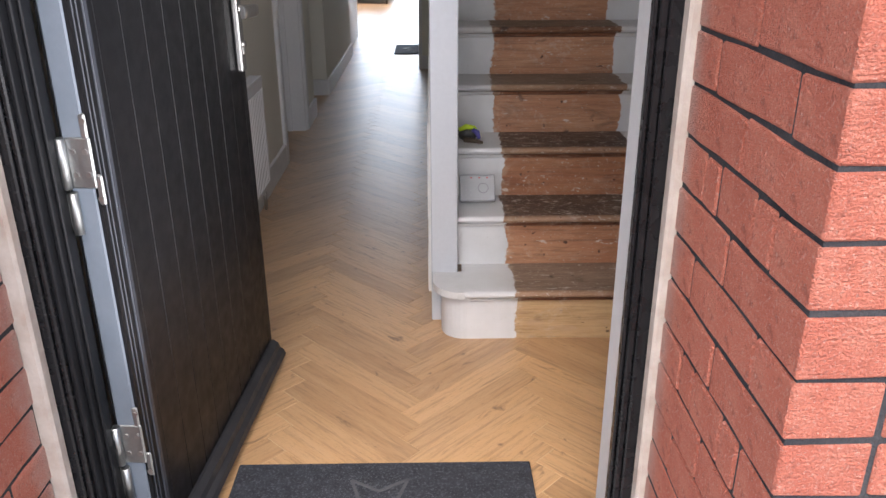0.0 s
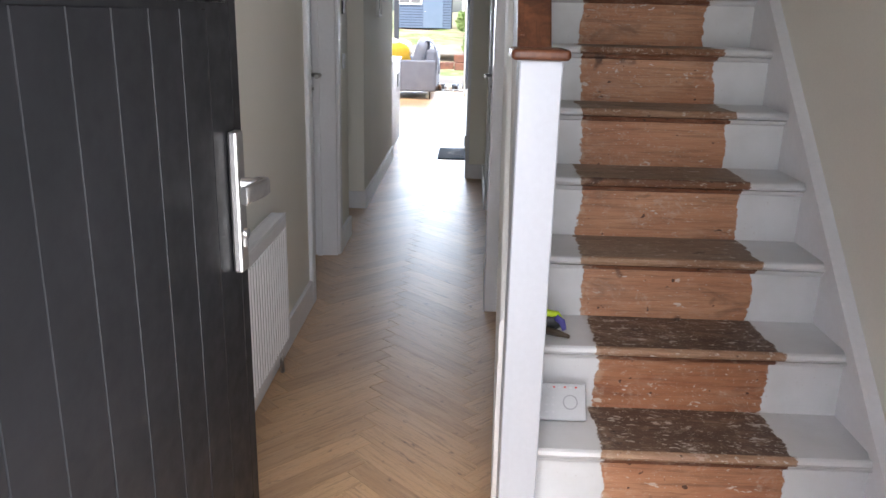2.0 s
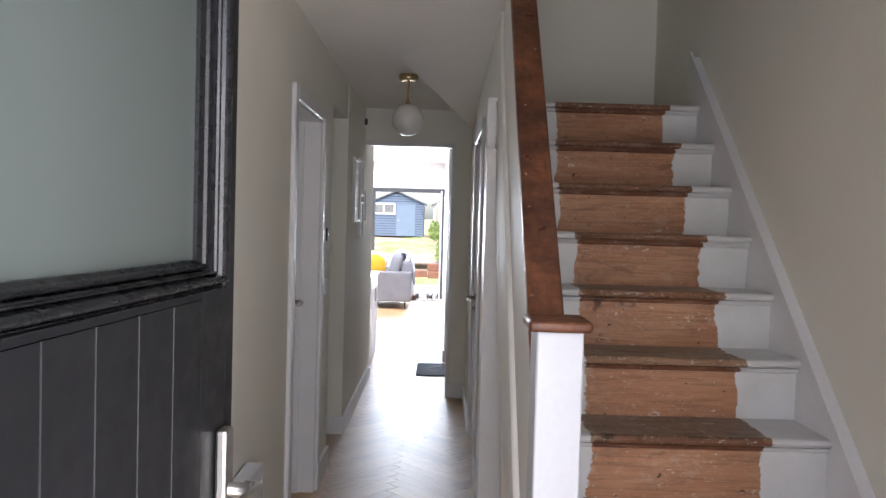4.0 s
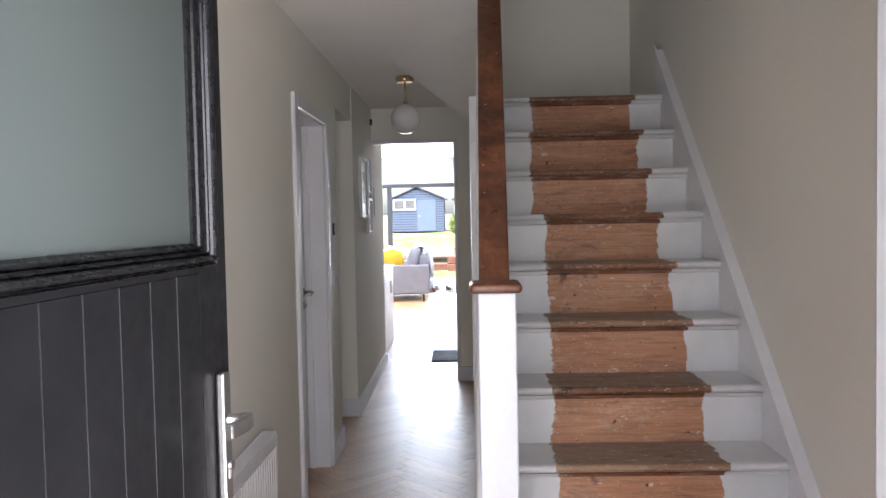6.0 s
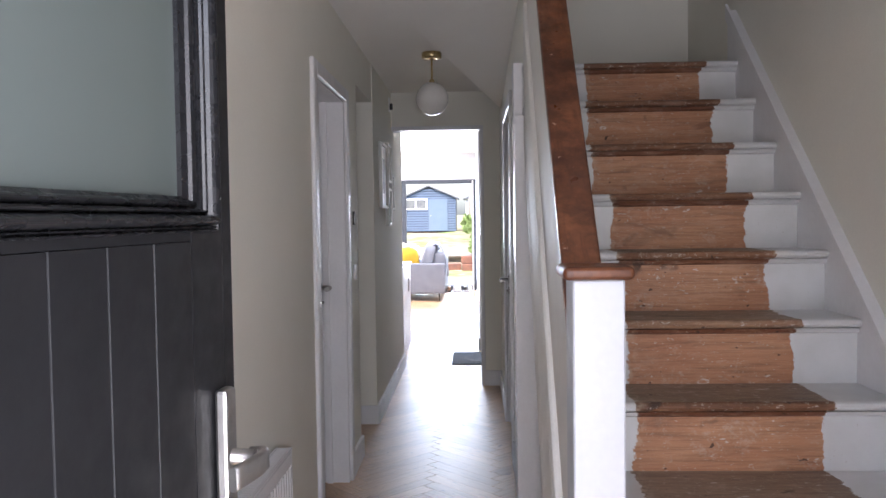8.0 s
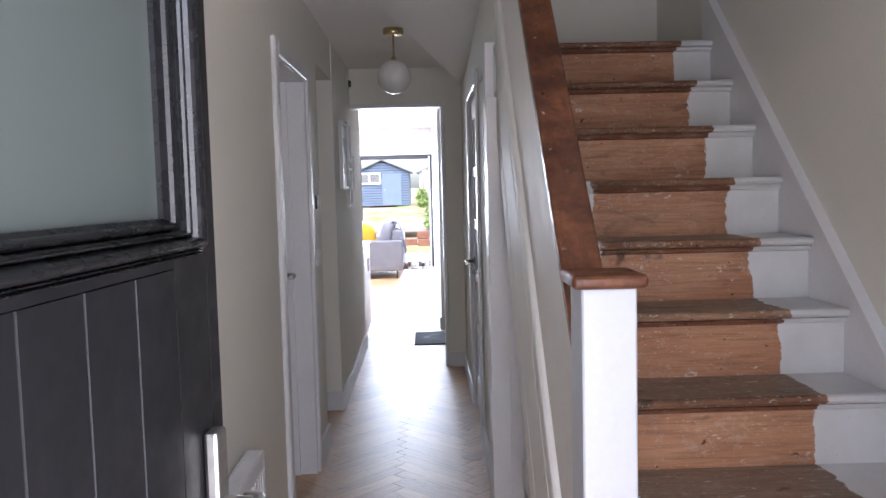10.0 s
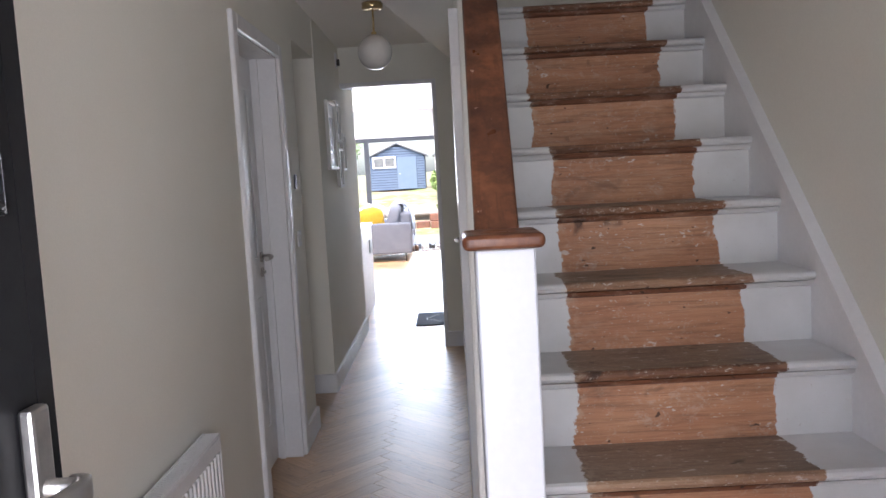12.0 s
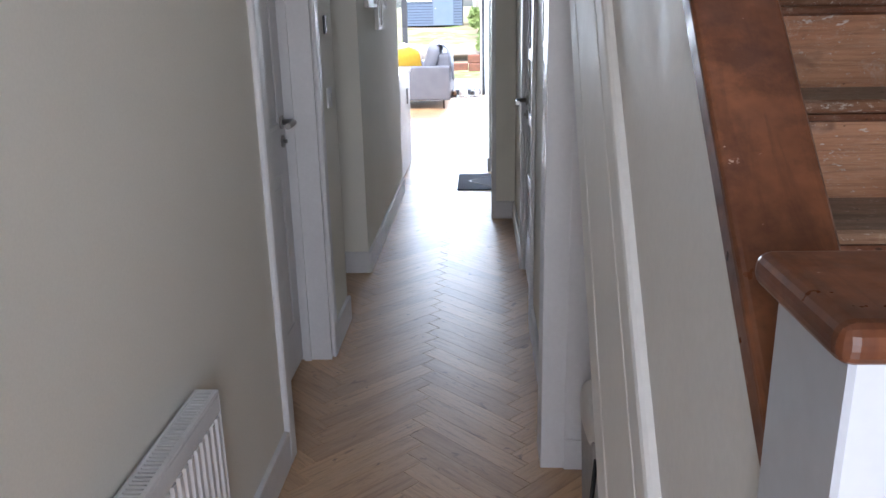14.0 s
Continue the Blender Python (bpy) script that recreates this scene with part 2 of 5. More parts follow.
def bare_stair(name, wood_a, wood_b, dark, specks, wide=0.0):
    """Old stair timber: a bare worn strip with a ragged edge between white-painted ends.
    Each piece keeps the two edges of its own strip in its object colour."""
    m = Mat(name, 0.6)
    edges = m.node("ShaderNodeSeparateColor")
    m.link(m.node("ShaderNodeObjectInfo").outputs["Color"], edges.inputs[0])
    lo, hi = m.math("SUBTRACT", edges.outputs[0], wide * 0.5), m.math("ADD", edges.outputs[1], wide)
    sx = m.node("ShaderNodeSeparateXYZ")
    m.link(m.co, sx.inputs[0])
    rag = m.math("ADD", m.math("MULTIPLY", m.math("SUBTRACT", m.noise(9, 3), 0.5), 0.05),
                 m.math("MULTIPLY", m.math("SUBTRACT", m.noise(85, 4, 0.75), 0.5), 0.032))
    x = m.math("ADD", sx.outputs[0], rag)
    from_left, from_right = m.math("SUBTRACT", x, lo), m.math("SUBTRACT", x, hi)
    strip = m.math("MULTIPLY", m.ramp(from_left, -0.001, 0.001), m.ramp(from_right, -0.001, 0.001, 1, 0))
    g = m.noise(1.0, 7, 0.7, m.scaled((4, 66, 66)), 1.0)
    st = m.noise(1.0, 4, 0.6, m.scaled((3, 9, 9)), 0.5)
    w = m.mix(m.ramp(st, 0.32, 0.68), wood_a, wood_b)
    w = m.mix(m.ramp(g, 0.48, 0.68, 0, 0.55), w, dark)
    w = m.mix(m.ramp(m.noise(11, 2, 0.5), 0.68, 0.74, 0, 0.85), w, tuple(v * 0.5 for v in dark))
    sp = m.ramp(m.noise(1.0, 5, 0.75, m.scaled((62, 95, 95))), specks, specks + 0.03)
    w = m.mix(m.math("MULTIPLY", sp, 0.75), w, (0.56, 0.52, 0.46))
    big = m.ramp(m.noise(1.0, 3, 0.7, m.scaled((16, 40, 40))), specks + 0.035, specks + 0.06)
    w = m.mix(m.math("MULTIPLY", big, 0.75), w, (0.62, 0.58, 0.52))
    fine = m.noise(1.0, 5, 0.75, m.scaled((9, 230, 230)), 0.4)
    w = m.mix(m.ramp(fine, 0.47, 0.67, 0, 0.36), w, tuple(v * 0.75 for v in dark))
    fleck = m.ramp(m.noise(1.0, 4, 0.8, m.scaled((120, 210, 210))), 0.64, 0.67, 0, 0.7)
    w = m.mix(fleck, w, (0.52, 0.45, 0.38))
    scuff = m.ramp(m.noise(1.0, 4, 0.7, m.scaled((9, 22, 22))), 0.52, 0.70, 0, 0.35)
    w = m.mix(scuff, w, (0.44, 0.30, 0.215))
    pits = m.ramp(m.noise(1.0, 2, 0.5, m.scaled((34, 44, 44))), 0.71, 0.735, 0, 0.9)
    w = m.mix(pits, w, tuple(v * 0.45 for v in dark))
    wear = m.ramp(m.noise(1.0, 5, 0.75, m.scaled((11, 13, 13)), 1.0), 0.55, 0.64, 0, 0.45)
    w = m.mix(m.math("MULTIPLY", wear, m.ramp(m.noise(1.0, 4, 0.8, m.scaled((110, 120, 120))), 0.42, 0.6)), w, (0.5, 0.42, 0.35))
    blot = m.ramp(m.noise(1.0, 3, 0.6, m.scaled((6, 14, 14)), 0.6), 0.57, 0.70, 0, 0.5)
    w = m.mix(blot, w, tuple(v * 0.8 for v in dark))
    edge = m.math("MULTIPLY", m.ramp(from_left, -0.02, 0.03, 1, 0), m.ramp(m.noise(38, 3), 0.5, 0.6))
    w = m.mix(m.math("MULTIPLY", edge, 0.6), w, (0.6, 0.5, 0.38))
    paint = m.mix(m.ramp(m.noise(7, 4), 0.35, 0.7), (0.64, 0.645, 0.65), (0.56, 0.565, 0.56))
    paint = m.mix(m.ramp(m.noise(120, 3), 0.69, 0.72, 0, 0.4), paint, (0.4, 0.36, 0.32))
    m.color(m.mix(strip, paint, w))
    m.rough(m.ramp(strip, 0, 1, 0.42, 0.62))
    m.bump(m.math("ADD", m.math("MULTIPLY", m.math("SUBTRACT", 1.0, strip), 0.8), m.math("ADD", g, sp)), 0.35, 0.0025)
    return m.m


RISER = bare_stair("bare_pine_riser", (0.365, 0.16, 0.08), (0.465, 0.245, 0.135), (0.13, 0.058, 0.03), 0.628)
RISER_LOW = bare_stair("pale_pine_riser", (0.52, 0.37, 0.19), (0.44, 0.27, 0.13), (0.20, 0.12, 0.055), 0.68)
RISER_RED = bare_stair("stained_pine_riser", (0.30, 0.115, 0.052), (0.38, 0.17, 0.08), (0.12, 0.048, 0.024), 0.62)
NOSING = bare_stair("dark_worn_nosing", (0.13, 0.055, 0.026), (0.22, 0.105, 0.052), (0.06, 0.026, 0.014), 0.60, 0.022)
NOSING_TAN = bare_stair("tan_worn_nosing", (0.25, 0.135, 0.075), (0.36, 0.235, 0.145), (0.12, 0.055, 0.03), 0.60, 0.022)
SCOTIA = bare_stair("dark_red_scotia", (0.13, 0.045, 0.02), (0.19, 0.075, 0.035), (0.06, 0.024, 0.013), 0.66, 0.006)
TREAD = bare_stair("bare_worn_tread", (0.22, 0.15, 0.103), (0.30, 0.215, 0.155), (0.11, 0.07, 0.045), 0.615, 0.012)
TREAD_DARK = bare_stair("dark_splashed_tread", (0.085, 0.048, 0.03), (0.14, 0.085, 0.055), (0.045, 0.025, 0.016), 0.585, 0.012)

m = Mat("red_brown_handrail", 0.36)
g = m.noise(1.0, 5, 0.6, m.scaled((40, 5, 5)), 1.2)
m.b.inputs["Specular IOR Level"].default_value = 0.3
c = m.mix(m.ramp(m.noise(6, 5, 0.65), 0.36, 0.66), (0.055, 0.018, 0.008), (0.235, 0.088, 0.037))
c = m.mix(m.ramp(m.noise(17, 5, 0.7), 0.46, 0.66, 0, 0.6), c, (0.04, 0.013, 0.007))
c = m.mix(m.ramp(g, 0.5, 0.75, 0, 0.7), c, (0.06, 0.018, 0.009))
c = m.mix(m.ramp(m.noise(60, 3, 0.6), 0.70, 0.72, 0, 0.7), c, (0.55, 0.42, 0.34))
m.color(c)
m.rough(m.ramp(m.noise(25, 4), 0.3, 0.7, 0.26, 0.5))
m.bump(g, 0.2, 0.0015)
RAIL = m.m

m = Mat("lawn_and_soil", 0.95)
c = m.mix(m.ramp(m.noise(6, 5), 0.35, 0.65), (0.12, 0.18, 0.04), (0.19, 0.24, 0.08))
c = m.mix(m.ramp(m.noise(0.55, 4, 0.6), 0.42, 0.56), c, (0.30, 0.23, 0.155))
c = m.mix(m.ramp(m.noise(1.7, 3), 0.56, 0.66), c, (0.36, 0.32, 0.23))
m.color(c)
m.bump(m.noise(25, 4), 0.8, 0.03)
LAWN = m.m
PATIO = mottled("rough_patio", (0.28, 0.25, 0.21), (0.20, 0.18, 0.15), 0.95, 2.2, 30, 0.7, 0, 0.01)
# unseen ground before the door, paled to bounce more daylight onto the hall ceiling
PAVE = mottled("porch_paving", (0.34, 0.33, 0.31), (0.40, 0.38, 0.36), 0.95, 3, 90, 0.6, 0, 0.004)
LEAF = mottled("leaf", (0.20, 0.29, 0.09), (0.27, 0.36, 0.13), 0.7, 3, 30, 0.1)
BARK = mottled("bark", (0.12, 0.09, 0.06), (0.16, 0.12, 0.09), 0.9, 8, 60, 0.6)


def glass(name, tint, rough):
    m = Mat(name, rough)
    m.color(tint)
    m.b.inputs["Transmission Weight"].default_value = 1.0
    m.b.inputs["IOR"].default_value = 1.45
    m.bump(m.noise(40, 2), 0.02, 0.001)
    return m.m


CLEAR = glass("clear_glass", (0.95, 0.98, 0.97), 0.0)
m = Mat("frosted_glass", 0.3)
m.color(m.mix(m.ramp(m.noise(1.6, 2), 0.2, 0.8), (0.082, 0.10, 0.093), (0.10, 0.118, 0.110)))
m.bump(m.noise(160, 2), 0.03, 0.001)
FROST = m.m


# ---- mesh helpers ----
def box(bm, x0, x1, y0, y1, z0, z1, bevel=0.0, seg=1):
    ret = bmesh.ops.create_cube(bm, size=1.0)
    vs = ret["verts"]
    for v in vs:
        v.co = Vector((x0 + (v.co.x + 0.5) * (x1 - x0), y0 + (v.co.y + 0.5) * (y1 - y0), z0 + (v.co.z + 0.5) * (z1 - z0)))
    if bevel > 0:
        es = list({e for v in vs for e in v.link_edges})
        bmesh.ops.bevel(bm, geom=es, offset=bevel, segments=seg, profile=0.5, affect="EDGES")
    return bm


def boxes(*rows, bevel=0.0):
    bm = bmesh.new()
    for r in rows:
        box(bm, *r, bevel=bevel)
    return bm


def prism(bm, pts, axis, a, b):
    """A polygon of 2D points, drawn out along an axis from a to b."""
    def place(p, d):
        return {"x": (d, p[0], p[1]), "y": (p[0], d, p[1]), "z": (p[0], p[1], d)}[axis]
    lo = [bm.verts.new(place(p, a)) for p in pts]
    hi = [bm.verts.new(place(p, b)) for p in pts]
    bm.faces.new(lo)
    bm.faces.new(hi)
    n = len(pts)
    for i in range(n):
        bm.faces.new((lo[i], lo[(i + 1) % n], hi[(i + 1) % n], hi[i]))
    bmesh.ops.recalc_face_normals(bm, faces=bm.faces[:])
    return bm


def lathe(bm, profile, centre, n=24):
    """Turns (radius, height) pairs round an upright axis."""
    rings = []
    for r, z in profile:
        rings.append([bm.verts.new((centre[0] + r * math.cos(6.2832 * i / n), centre[1] + r * math.sin(6.2832 * i / n), centre[2] + z)) for i in range(n)])
    for a, b in zip(rings, rings[1:]):
        for i in range(n):
            bm.faces.new((a[i], a[(i + 1) % n], b[(i + 1) % n], b[i]))
    for ring, back in ((rings[0], True), (rings[-1], False)):
        if profile[0 if back else -1][0] > 1e-4:
            bm.faces.new(ring[::-1] if back else ring)
    for f in bm.faces:
        f.smooth = True
    return bm


def tube(bm, pts, r, n=10):
    rings = []
    for i, p in enumerate(pts):
        d = (Vector(pts[min(i + 1, len(pts) - 1)]) - Vector(pts[max(i - 1, 0)])).normalized()
        q = d.to_track_quat("Z", "Y")
        rr = r[i] if isinstance(r, (list, tuple)) else r
        rings.append([bm.verts.new(Vector(p) + q @ Vector((rr * math.cos(6.2832 * k / n), rr * math.sin(6.2832 * k / n), 0))) for k in range(n)])
    for a, b in zip(rings, rings[1:]):
        for k in range(n):
            f = bm.faces.new((a[k], a[(k + 1) % n], b[(k + 1) % n], b[k]))
            f.smooth = True
    bm.faces.new(rings[0][::-1])
    bm.faces.new(rings[-1])
    return bm


def puff(bm, centre, size, p=3.0, nu=24, nv=14, wrinkle=0.0, seed=0.0):
    """A soft, rounded block: a superellipsoid with gentle wrinkles."""
    def sp(v, e):
        return math.copysign(abs(v) ** e, v)
    e = 2.0 / p
    rows = []
    for j in range(1, nv):
        ph = math.pi * (j / nv - 0.5)
        row = []
        for i in range(nu):
            th = 2 * math.pi * i / nu
            u = Vector((sp(math.cos(ph), e) * sp(math.cos(th), e), sp(math.cos(ph), e) * sp(math.sin(th), e), sp(math.sin(ph), e)))
            k = 1 + wrinkle * noise.noise(u * 2.2 + Vector((seed, seed, seed)))
            row.append(bm.verts.new((centre[0] + size[0] * u.x * k, centre[1] + size[1] * u.y * k, centre[2] + size[2] * u.z * k)))
        rows.append(row)
    for a, b in zip(rows, rows[1:]):
        for i in range(nu):
            bm.faces.new((a[i], a[(i + 1) % nu], b[(i + 1) % nu], b[i])).smooth = True
    for row, z, flip in ((rows[0], -1, True), (rows[-1], 1, False)):
        v = bm.verts.new((centre[0], centre[1], centre[2] + z * size[2]))
        for i in range(nu):
            f = (row[i], v, row[(i + 1) % nu]) if flip else (row[i], row[(i + 1) % nu], v)
            bm.faces.new(f).smooth = True
    return bm


def mesh_of(name, bm, material):
    me = bpy.data.meshes.new(name)
    bm.to_mesh(me)
    bm.free()
    me.materials.append(material)
    return me


def part(name, bm, material, parent=None, label=""):
    ob = new(name, mesh_of(name, bm, material))
    if parent:
        ob.parent = parent
    if label:
        ob["label"] = label
    return ob


def thing(name, label, category, group="", at=None):
    ob = new(name)
    if at is not None:
        ob.matrix_basis = at
    return tagged(ob, label, category, group)


def setting(name, bm, material, label, category=""):
    return tagged(part(name, bm, material), label, category or name.split("_")[0], kind="structure")


def B(*r, bevel=0.0):
    bm = bmesh.new()
    box(bm, *r, bevel=bevel, seg=2 if bevel > 0.004 else 1)
    return bm


def moved(bm, mtx):
    bmesh.ops.transform(bm, matrix=mtx, verts=bm.verts[:])
    return bm

# ---- the large structure ----
XL, XR = 0.36, 2.13          # plaster faces: hall's left wall, stair's right wall
CEILING = 2.41

floor = setting("floor", boxes((0.22, 2.25, 1.70, 8.70, -0.12, -0.0014), (-0.6, 0.22, 5.94, 6.86, -0.12, -0.0014), (-3.6, 2.3, 8.70, 16.42, -0.12, -0.0014)), SUBFLOOR, "herringbone floor of warm oak planks", "floor")
setting("ground", B(-60, 60, -40, 1.62, -0.4, -0.05), PAVE, "worn paving outside the porch", "ground")

setting("wall_left", boxes(
    (0.22, XL, 1.70, 4.83, -0.02, 2.5), (0.22, XL, 4.83, 5.59, 2.005, 2.5), (0.22, XL, 5.59, 6.04, -0.02, 2.5),
    (0.22, XL, 6.04, 6.757, 2.16, 2.5), (0.22, XL + 0.005, 6.757, 8.82, -0.02, 2.5), (-0.5, 0.22, 5.94, 6.04, -0.02, 2.5),
    (-0.5, 0.22, 6.757, 6.86, -0.02, 2.5), (-0.6, -0.5, 5.94, 6.86, -0.02, 2.5), (-0.5, 0.22, 6.04, 6.757, 2.16, 2.5),
    (0.0, 0.19, 4.75, 5.67, -0.02, 2.1)), WALL, "pale warm grey plaster hall wall", "wall")
setting("wall_right", boxes((XR, XR + 0.12, 1.70, 5.72, -0.02, 5.0)), WALL, "pale warm grey plaster wall beside the stairs", "wall")
setting("wall_landing", boxes((1.37, XR, 5.60, 5.72, 1.85, 2.5), (0.2, XR, 5.60, 5.72, 2.5, 5.0), (0.2, 0.3, 1.7, 5.6, 2.5, 5.0)), WALL, "pale grey plaster wall behind the stair landing", "wall")
setting("wall_front", boxes((0.2, 0.45, 1.62, 1.72, -0.02, 5.0), (1.625, 2.25, 1.62, 1.72, -0.02, 5.0), (0.45, 1.625, 1.62, 1.72, 2.12, 5.0)),
        WALL, "plastered front wall round the entrance", "wall")
setting("ceiling", boxes((0.22, 1.27, 1.70, 4.885, CEILING, 2.5), (0.22, 1.35, 4.885, 8.1, CEILING, 2.5), (0.2, 2.3, 1.62, 5.72, 5.0, 5.1)), CEIL, "smooth off-white painted hall ceiling", "ceiling")
bm = bmesh.new()
v = [bm.verts.new(p) for p in ((0.735, 5.83, 2.409), (1.30, 5.0, 2.409), (1.33, 7.955, 2.20), (1.15, 7.955, 2.409), (1.34, 4.885, 2.46), (1.36, 7.955, 2.46))]
for f in ((0, 1, 2), (0, 2, 3), (1, 4, 5, 2)):
    bm.faces.new([v[i] for i in f])
setting("stair_bulkhead", bm, CEIL, "sloping painted bulkhead under the upper stairs", "bulkhead")
setting("wall_end", boxes((1.117, 1.40, 7.96, 8.08, -0.02, 2.5), (XL + 0.005, 1.117, 7.96, 8.08, 2.135, 2.5)), WALL, "plaster end wall with opening to the kitchen", "wall")
dl = setting("door_lining", boxes((1.085, 1.116, 7.945, 8.09, 0, 2.10), (XL + 0.006, 1.116, 7.945, 8.09, 2.10, 2.134), bevel=0.003), WHITE, "white painted lining of the kitchen opening", "trim")
setting("wall_hall_right", boxes((1.25, 1.37, 4.87, 5.98, -0.02, 2.5), (1.25, 1.37, 5.98, 6.80, 2.02, 2.5), (1.25, 1.37, 6.80, 7.96, -0.02, 2.5)),
        WALL, "plaster wall around the glazed side door", "wall")
setting("wall_understairs", boxes((1.37, 2.13, 4.85, 4.95, -0.02, 1.95)), WALL, "plaster wall at the back of the understairs nook", "wall")
setting("baseboard", boxes(
    (XL, XL + 0.018, 1.72, 3.36, 0, 0.125), (XL, XL + 0.018, 3.36, 4.752, 0, 0.125), (XL, XL + 0.018, 5.665, 6.04, 0, 0.125), (0.0, XL + 0.018, 6.739, 6.757, 0, 0.125),
    (XL + 0.005, XL + 0.022, 6.757, 8.82, 0, 0.125), (1.10, 1.30, 7.942, 7.96, 0, 0.125), (1.232, 1.25, 4.90, 5.91, 0, 0.125),
    (1.232, 1.25, 6.87, 7.942, 0, 0.125), (1.099, 1.117, 8.09, 8.14, 0, 0.125), bevel=0.003), WHITE, "white painted skirting board", "skirting")

# far kitchen and sitting room
setting("wall_room", boxes(
    (-3.7, -3.6, 8.7, 16.5, -0.02, 3.2), (-3.6, 0.22, 8.70, 8.82, -0.02, 2.7), (1.085, 1.2, 9.67, 16.5, -0.02, 3.2), (1.2, 2.3, 9.67, 9.77, -0.02, 2.7),
    (2.2, 2.3, 8.08, 9.67, -0.02, 2.7), (1.37, 2.3, 8.0, 8.08, -0.02, 2.7), (-3.6, -2.6, 16.42, 16.54, -0.02, 3.2), (-2.6, 1.085, 16.42, 16.54, 2.11, 3.2)),
    WHITE, "white plaster walls of the garden room", "wall")
setting("ceiling_room", boxes(
    (-3.7, 2.3, 8.08, 11.6, 2.6, 2.72), (-3.7, -1.9, 11.6, 16.42, 2.6, 2.72), (0.95, 1.2, 11.6, 16.42, 2.6, 2.72), (-1.9, 0.95, 16.1, 16.42, 2.6, 2.72),
    (-1.95, -1.9, 11.55, 16.15, 2.72, 3.1), (0.95, 1.0, 11.55, 16.15, 2.72, 3.1), (-1.9, 0.95, 11.55, 11.6, 2.72, 3.1), (-1.9, 0.95, 16.1, 16.15, 2.72, 3.1)),
    CEIL, "white ceiling of the garden room with a roof lantern", "ceiling")
setting("baseboard_room", boxes((1.067, 1.085, 9.652, 15.2, 0, 0.125), (1.067, 1.30, 9.652, 9.67, 0, 0.125), bevel=0.003), WHITE, "white skirting in the garden room", "skirting")

# ---- brick porch ----
setting("wall_porch", boxes(
    (1.5885, 2.6, 1.1285, 1.62, -0.05, 3.2), (-0.6, 0.5045, 1.1285, 1.62, -0.05, 3.2), (0.5045, 1.5885, 1.1285, 1.62, 2.25, 3.2)), MORTAR, "dark mortar joints of the brick porch", "wall")
porch = bpy.data.objects["wall_porch"]
setting("sealant", boxes((1.570, 1.60, 1.570, 1.603, 0, 2.2), (0.500, 0.533, 1.574, 1.603, 0, 2.2), bevel=0.005), SEALANT, "rough cream sealant beside the door frame", "trim")

# ---- stairs ----
R, GO, Y1, STEPS = 0.182, 0.205, 2.68, 11
XS0, XS1 = 1.235, 2.105
STRIP = ((1.472, 1.877), (1.449, 1.889), (1.454, 1.902), (1.433, 1.904), (1.439, 1.911), (1.456, 1.914), (1.473, 1.919), (1.486, 1.925), (1.453, 1.924), (1.466, 1.943), (1.495, 1.949))
stairs = tagged(new("staircase"), "white-edged wooden staircase with a worn bare centre strip", "stairs", kind="structure")


def nose(k):
    return Y1 + (k - 1) * GO


for k in range(1, STEPS + 1):
    y, z = nose(k), k * R
    x0 = XS0 if k > 1 else 1.30
    rm = RISER_LOW if k == 1 else RISER_RED if k == 3 else RISER
    pieces = [part("riser", B(x0 if k > 1 else 1.31, XS1, y + 0.03, y + 0.05, z - R - 0.002, z - 0.022, bevel=0.001), rm, stairs)]
    depth = GO + 0.05 if k < STEPS else 0.95
    prof = [(y + 0.016, z - 0.024), (y + 0.016, z), (y + 0.012, z), (y + 0.004, z - 0.004), (y, z - 0.012), (y + 0.004, z - 0.02), (y + 0.012, z - 0.024)]
    bm = bmesh.new()
    prism(bm, prof, "x", x0, XS1)
    pieces.append(part("nosing", bm, NOSING_TAN if k in (1, 2, 3, 4, 6) else NOSING, stairs))
    prof = [(y + depth, z - 0.024), (y + depth, z - 0.0005), (y + 0.016, z - 0.0005), (y + 0.016, z - 0.024)]
    bm = bmesh.new()
    prism(bm, prof, "x", x0, XS1)
    pieces.append(part("tread", bm, TREAD_DARK if k in (2, 3) else TREAD, stairs))
    bm = bmesh.new()
    prism(bm, [(y + 0.03, z - 0.026), (y + 0.012, z - 0.026), (y + 0.018, z - 0.037), (y + 0.03, z - 0.042)], "x", x0 if k > 1 else 1.32, XS1)
    pieces.append(part("scotia", bm, SCOTIA, stairs))
    for piece in pieces:
        piece.color = (*STRIP[k - 1], 0.0, 1.0)


def bullnose(front, r, x1, z0, z1, x_left):
    """The rounded end of the bottom step."""
    pts = [(x1, front + 0.17), (x1, front)]
    for i in range(9):
        a = math.pi / 2 * i / 8
        pts.append((x_left + r - r * math.sin(a), front + r - r * math.cos(a)))
    pts.append((x_left, front + 0.17))
    return prism(bmesh.new(), pts, "z", z0, z1)


part("bullnose_tread", bullnose(nose(1), 0.10, 1.301, R - 0.024, R, 1.20), STAIRPAINT, stairs, "white painted rounded end of the bottom tread")
part("bullnose_riser", bullnose(nose(1) + 0.03, 0.075, 1.311, 0.0, R - 0.024, 1.228), STAIRPAINT, stairs, "white painted rounded end of the bottom riser")


def rake(y, dz=0.0):
    return R + (y - Y1) * R / GO + dz


# wall string with its moulded cap
ya, yb = 2.62, 4.86
bm = bmesh.new()
prism(bm, [(ya, 0.0), (ya, rake(ya, 0.005)), (yb, rake(yb, 0.115)), (yb, rake(yb, -0.4)), (2.9, 0.0)], "x", XS1 - 0.011, XR - 0.001)
part("wall_string", bm, WHITE, stairs)
bm = bmesh.new()
prism(bm, [(ya, rake(ya, -0.035)), (ya, rake(ya, 0.02)), (yb, rake(yb, 0.14)), (yb, rake(yb, 0.075))], "x", XS1 - 0.021, XS1 - 0.011)
